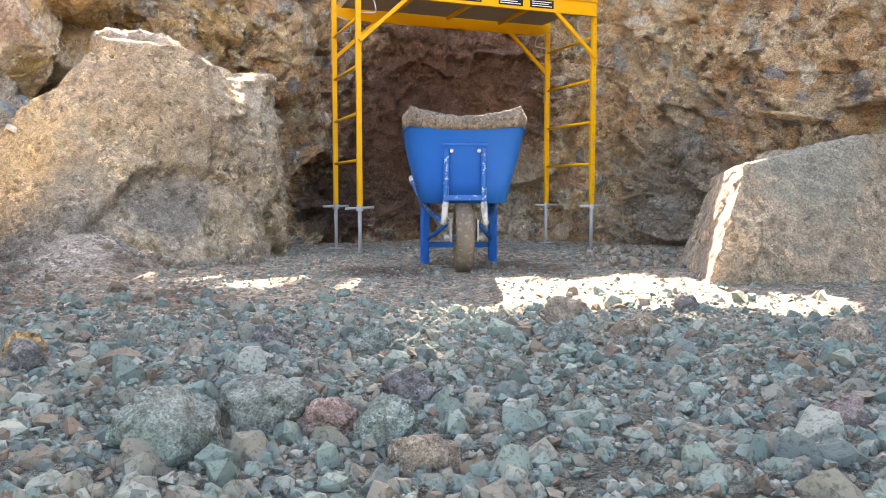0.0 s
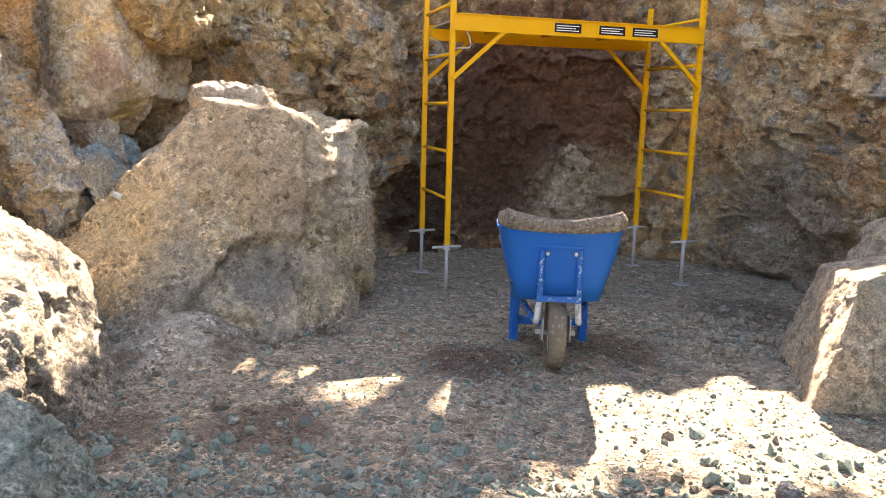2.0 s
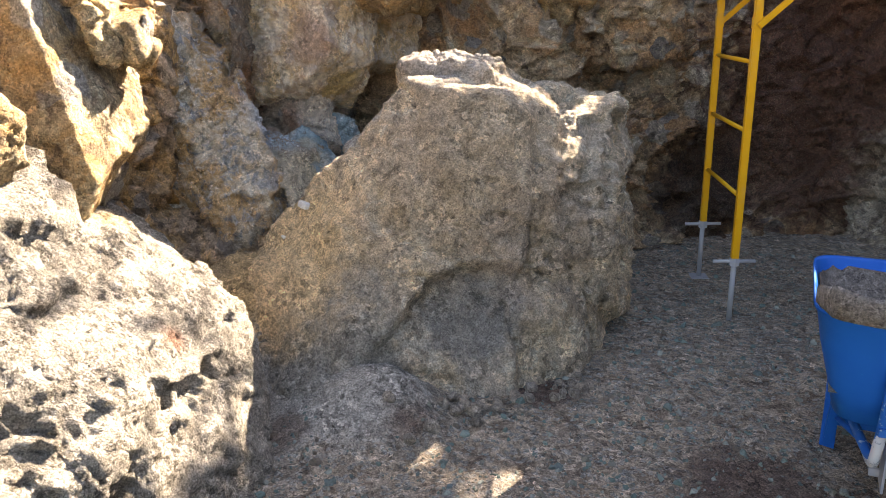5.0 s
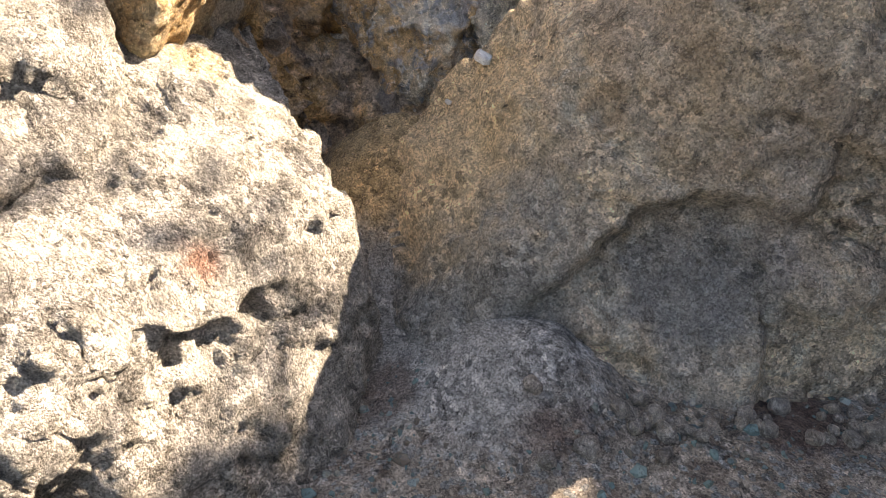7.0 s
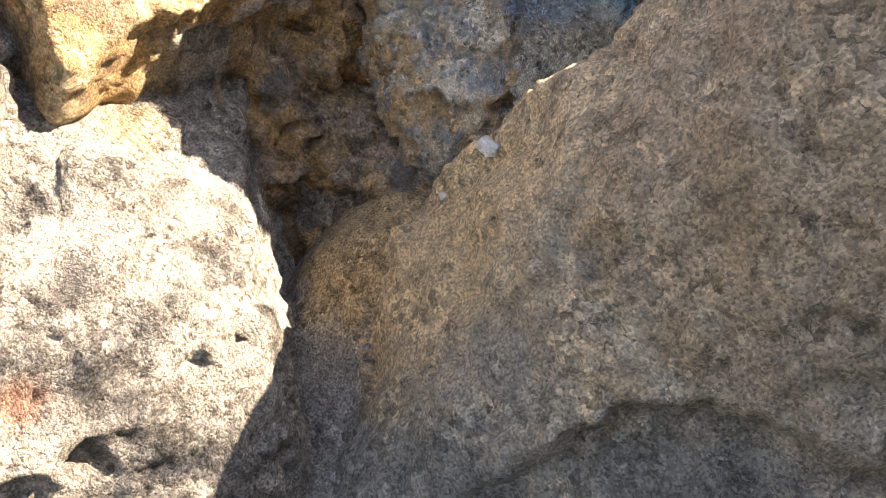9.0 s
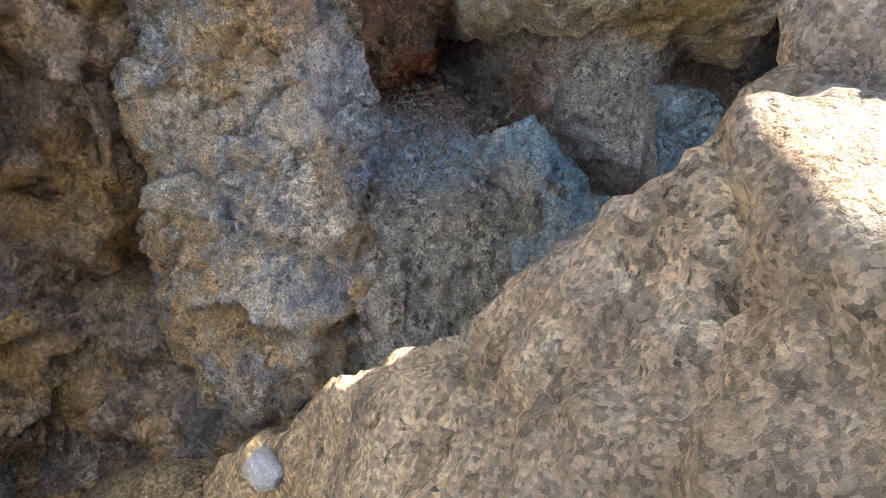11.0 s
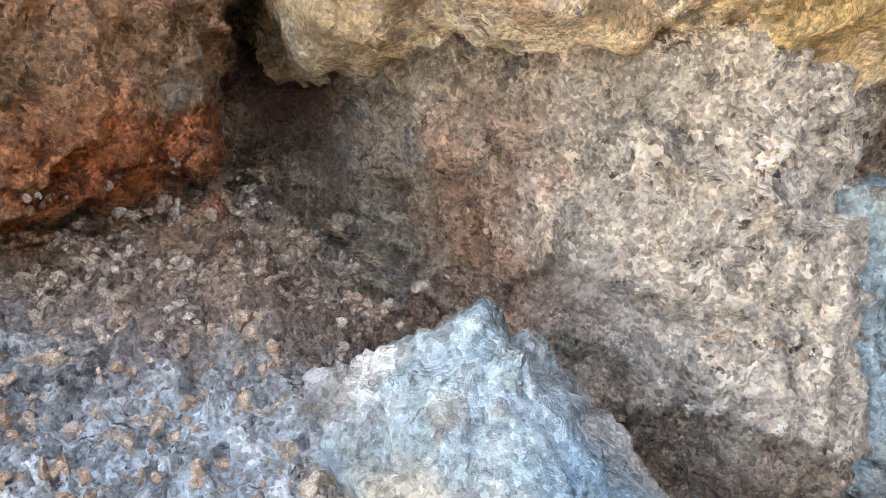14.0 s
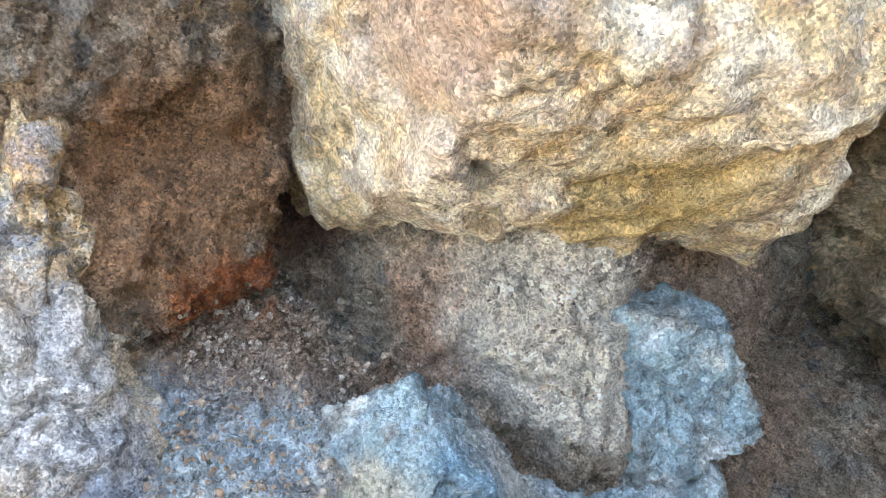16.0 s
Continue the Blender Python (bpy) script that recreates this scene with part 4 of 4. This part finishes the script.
        leg = part("leg", tube(bend([(s * 0.2, 0.46, 0.39), (s * 0.215, 0.6, 0.01), (s * 0.216, 0.66, 0.01), (s * 0.22, 0.74, 0.41)], 4), 0.02, square=True), mat_bluepaint, base)
        part("leg_plate", slab((s * 0.215 - 0.028, 0.575, 0.0), (s * 0.215 + 0.028, 0.6, 0.36)), mat_bluepaint, leg)
        part("brace", tube([(s * 0.205, 0.57, 0.16), (s * 0.1, 0.12, 0.27)], 0.012), mat_bluepaint, base, "", True)
        part("wheel_bracket", slab((s * 0.075 - 0.004, 0.0, 0.18), (s * 0.075 + 0.004, 0.12, 0.31)), mat_zinc, base, "rusty steel bracket")
        part("bolt", tube([(s * 0.075, -0.075, 0.685), (s * 0.075, -0.045, 0.685)], 0.011, 6), mat_zinc, base)
    part("cross_bar", slab((-0.118, -0.048, 0.415), (0.118, -0.012, 0.445)), mat_bluewhite, base, "scuffed whitish cross bar")
    part("front_bracket", slab((-0.125, -0.062, 0.715), (0.125, -0.04, 0.728), 0.002), mat_bluepaint, base)
    part("leg_bar", slab((-0.2, 0.578, 0.11), (0.2, 0.59, 0.145)), mat_bluepaint, base)
    part("axle", tube([(-0.11, 0.1, 0.205), (0.11, 0.1, 0.205)], 0.016), mat_zinc, base, "rusty axle", True)

    bm = bmesh.new()
    section = [(-0.028, 0.115), (-0.046, 0.145), (-0.05, 0.18), (-0.038, 0.2), (-0.015, 0.207), (0.015, 0.207), (0.038, 0.2), (0.05, 0.18), (0.046, 0.145), (0.028, 0.115)]
    n = 72
    rings = []
    for k in range(n):
        a = 2 * math.pi * k / n
        rings.append([bm.verts.new((x, 0.1 + (r - (0.006 if k % 2 and r > 0.199 else 0)) * math.cos(a), 0.205 + (r - (0.006 if k % 2 and r > 0.199 else 0)) * math.sin(a))) for x, r in section])
    for a, b in zip(rings, rings[1:] + rings[:1]):
        for q in range(len(section)):
            bm.faces.new((a[q], a[(q + 1) % len(section)], b[(q + 1) % len(section)], b[q]))
    wheel = part("wheel", tube([(-0.035, 0.1, 0.205), (0.035, 0.1, 0.205)], 0.118, 32), mat_zinc, base, "steel rim")
    part("tyre", bm, mat_tyre, wheel, "dusty worn rubber tyre", True)
    base.matrix_world = pose(0.12, 4.2, 0.0, 0, 0, 2.0)
    return tagged(base, "blue wheelbarrow crusted with dried mud, standing on gravel", "wheelbarrow")


barrow()


# ---- trees added above the rim, out of sight, to shade the floor ----
def tree(at, height, rx, ry, rz, seed, clumps, leaves=26, thick=0.14):
    base = new("tree")
    rnd = random.Random(seed)
    part("trunk", tube([(0, 0, -0.3), (0.1, 0.05, height * 0.5), (0.0, -0.1, height)], thick), mat_bark, base, "", True)
    for k in range(6):
        a = k * 1.05
        x, y = math.cos(a) * rx, math.sin(a) * ry
        part("limb", tube(bend([(0, 0, height * (0.45 + 0.06 * k)), (x * 0.4, y * 0.4, height * (0.75 + 0.04 * k)), (x * 0.8, y * 0.8, height * (0.85 + 0.05 * k))]), thick * 0.29), mat_bark, base, "", True)
    vs, fs = [], []
    for _ in range(clumps):
        a, r = rnd.uniform(0, 6.283), rnd.uniform(0, 1) ** 0.45
        d = Vector((rnd.uniform(-1, 1), r * math.cos(a), r * math.sin(a)))
        c = Vector((d.x * rx, d.y * ry, height + d.z * rz))
        for _ in range(leaves):
            q = c + Vector([rnd.gauss(0, 0.14) for _ in range(3)])
            e = Euler([rnd.uniform(0, 6.3) for _ in range(3)]).to_matrix()
            s = rnd.uniform(0.04, 0.075)
            o = len(vs)
            vs += [q + e @ Vector(w) * s for w in ((-0.5, -1, 0), (0.5, -1, 0.1), (0.6, 0.6, 0), (-0.4, 1, 0.1))]
            fs.append((o, o + 1, o + 2, o + 3))
    crown = make("crown", np.array([tuple(q) for q in vs]), np.array(fs), mat_leaf, False, base)
    tagged(crown, kind="stuff")
    base.location = at
    return tagged(base, "unseen leafy green tree added on the rim to shade the pit", "tree", "trees on the rim")


# Unseen crowns set along the sun's line to cut out the lit patches.
tree((0.85, 10.92, 4.4), 4.22, 0.8, 0.9, 1.58, 61, 580)
tree((-0.6, 11.7, 4.4), 3.9, 0.55, 0.45, 0.5, 66, 10, 9, 0.03)
# Small crown added only to block sun on the floor by the pale boulder.
tree((0.08, 11.6, 4.4), 3.2, 0.3, 0.2, 0.24, 65, 60, 26, 0.03)
tree((3.6, 11.4, 4.4), 5.3, 1.5, 1.0, 1.6, 62, 700)
tree((6.6, 11.6, 4.4), 5.3, 1.4, 1.0, 1.4, 64, 300)


# ---- loose stones ----
def stone_mesh(seed, points=14):
    rnd = random.Random(seed)
    bm = bmesh.new()
    sq = (1.0, rnd.uniform(0.65, 0.95), rnd.uniform(0.5, 0.8))
    for _ in range(points):
        d = Vector((rnd.gauss(0, 1), rnd.gauss(0, 1), rnd.gauss(0, 1))).normalized() * rnd.uniform(0.85, 1.0)
        bm.verts.new((d.x * sq[0], d.y * sq[1], d.z * sq[2]))
    hull = bmesh.ops.convex_hull(bm, input=bm.verts[:])
    bmesh.ops.delete(bm, geom=[q for q in hull["geom_interior"] if isinstance(q, bmesh.types.BMVert)], context="VERTS")
    me = bpy.data.meshes.new("stone")
    bm.to_mesh(me)
    bm.free()
    me.materials.append(mat_stone)
    return me


STONES = [stone_mesh(100 + k) for k in range(14)]
rs = np.random.RandomState(8)


def stuff_of_stones(name, x, y, s, label):
    """Many small stones in one mesh, bedded in the ground."""
    z = ground_height(x, y)
    vs, fs, o = [], [], 0
    arrays = []
    for me in STONES:
        v = np.array([q.co[:] for q in me.vertices])
        f = np.array([q.vertices[:] for q in me.polygons])
        arrays.append((v, f))
    for k in range(len(x)):
        v, f = arrays[k % len(arrays)]
        m = np.array(Euler(rs.uniform(0, 6.3, 3)).to_matrix())
        vs.append(v @ m.T * s[k] + (x[k], y[k], z[k] - s[k] * 0.05))
        fs.append(f + o)
        o += len(v)
    ob = make(name, np.concatenate(vs), np.concatenate(fs), mat_stone, False)
    return tagged(ob, label, "gravel", kind="stuff")


n = 20000
px, py = rs.uniform(-2.4, 2.6, n), 0.95 + 7.0 * rs.uniform(0, 1, n) ** 1.3
ps = np.clip(rs.lognormal(math.log(0.0095), 0.5, n), 0.0045, 0.035) * (1 + 0.7 * (py < 3))
fx, fy = rs.uniform(-1.6, 1.9, 11000), 0.9 + 2.0 * rs.uniform(0, 1, 11000) ** 1.2
px, py = np.concatenate([px, fx]), np.concatenate([py, fy])
ps = np.concatenate([ps, np.clip(rs.lognormal(math.log(0.012), 0.45, 11000), 0.005, 0.03)])
n = len(px)
bare = mound_height(px, py) < 0.04 + 0.1 * rs.uniform(0, 1, n) ** 4
px, py, ps = px[bare], py[bare], ps[bare]
stuff_of_stones("gravel", px, py, ps, "mixed grey, green and brown gravel strewn over the floor")

# larger stones of the heap at the front, each one its own piece
for k in range(290):
    x, y = rs.uniform(-1.6, 1.9), 1.1 + 2.4 * rs.uniform(0, 1) ** 1.4
    s = float(np.clip(rs.lognormal(math.log(0.034), 0.36), 0.018, 0.07))
    ob = new("stone", STONES[k % len(STONES)])
    ob.parent = ground
    z = float(ground_height(np.array([x]), np.array([y]))[0])
    ob.matrix_basis = pose(x, y, z + s * 0.05, *[float(q) for q in rs.uniform(0, 360, 3)]) @ Matrix.Diagonal((s, s, s, 1))

# big stones that stand out at the front and by the right-hand block
BIG = [(-0.32, 1.36, 0.085, 0), (-0.44, 1.2, 0.09, 0), (-0.07, 1.5, 0.06, 1), (-0.2, 1.3, 0.055, 2), (-0.1, 1.27, 0.06, 0), (0.42, 2.62, 0.07, 3), (-1.1, 1.95, 0.06, 4), (-0.97, 1.72, 0.06, 1),
       (0.6, 2.3, 0.06, 3), (0.33, 2.1, 0.055, 0), (-0.5, 2.18, 0.07, 1), (-0.03, 1.16, 0.05, 3), (0.72, 1.34, 0.05, 2), (-0.2, 2.1, 0.06, 0), (1.2, 2.2, 0.07, 3), (0.95, 2.9, 0.06, 1)]
TONES = [mat_teal, mat_greystone, mat_redstone, mat_tanstone, mat_ochre]
WORDS = ["angular blue-green stone lying in the gravel", "dark grey angular stone lying in the gravel", "reddish stone lying in the gravel", "tan rounded stone lying on the gravel", "orange-brown stone lying on the gravel"]
for k, (x, y, s, tone) in enumerate(BIG):
    z = float(ground_height(np.array([x]), np.array([y]))[0])
    boulder("stone", [lump((x, y, z + s * 0.1), (s * 1.15, s * 0.9, s * 0.8), (), (k * 31, k * 17, k * 47), 5, 200 + k, 22, 3, 0.0012, dict(lump=0.002, lump_size=0.05, grain=0.0012, grain_size=0.012, blocks=0.006, block_size=0.05))], TONES[tone], WORDS[tone], "stone", "large loose stones")
for k in range(44):
    x, y, s = rs.uniform(0.95, 1.85), rs.uniform(4.7, 5.8), rs.uniform(0.018, 0.05)
    z = float(ground_height(np.array([x]), np.array([y]))[0])
    boulder("stone", [lump((x, y, z + s * 0.4), (s, s * 0.8, s * 0.7), (), (k * 31, k * 13, k * 47), 3, 300 + k, 18, 4, 0.001, dict(lump=0.002, lump_size=0.05, grain=0.001, grain_size=0.02))], mat_tanstone, "pale tan stone in a small heap at the cliff foot", "stone", "heap of stones")
for x, y, z, s in ((-2.6, 4.595, 0.845, 0.034), (-2.655, 4.48, 0.7, 0.014)):
    boulder("stone", [lump((x, y, z), (s, s * 0.75, s * 0.5), (), (0, 25, 20), 4, 400, 16, 4, 0.001, dict(lump=0.002, lump_size=0.03, grain=0.001, grain_size=0.01))], mat_whitestone, "small white stone resting on the great boulder", "stone", "white stones")

for k in range(46):
    t = rs.uniform(0, 1)
    x, y = -1.75 + 0.62 * t + rs.normal(0, 0.05), 4.12 + 0.9 * t + rs.normal(0, 0.05) - 0.08
    s = rs.uniform(0.016, 0.04)
    z = float(ground_height(np.array([x]), np.array([y]))[0])
    boulder("stone", [lump((x, y, z + s * 0.25), (s, s * 0.8, s * 0.7), (), (k * 23, k * 19, k * 37), 3, 500 + k, 18, 4, 0.001, dict(lump=0.002, lump_size=0.05, grain=0.001, grain_size=0.02))], mat_tanstone, "small broken stone at the foot of the huge boulder", "stone", "stones along the boulder foot")

# crumbs on the ledge of the cavity
cn = normals(cv, cf)
level_spots = np.where((np.abs(cn[:, 2]) > 0.6) & (cv[:, 2] > 0.95) & (cv[:, 2] < 1.2) & (cv[:, 1] > 4.95) & (cv[:, 1] < 5.6))[0]
pick = rs.choice(level_spots, 2200)
vs, fs, o = [], [], 0
for k, q in enumerate(pick):
    me = STONES[k % len(STONES)]
    s = float(np.clip(rs.lognormal(math.log(0.0036), 0.5), 0.0016, 0.009))
    m = np.array(Euler(rs.uniform(0, 6.3, 3)).to_matrix())
    v = np.array([w.co[:] for w in me.vertices])
    vs.append(v @ m.T * s + cv[q] + (0, 0, s * 0.3))
    fs.append(np.array([w.vertices[:] for w in me.polygons]) + o)
    o += len(v)
tagged(make("crumbs", np.concatenate(vs), np.concatenate(fs), mat_crumb, False), "small brown and grey crumbs of rock on the ledge", "rubble", kind="stuff")
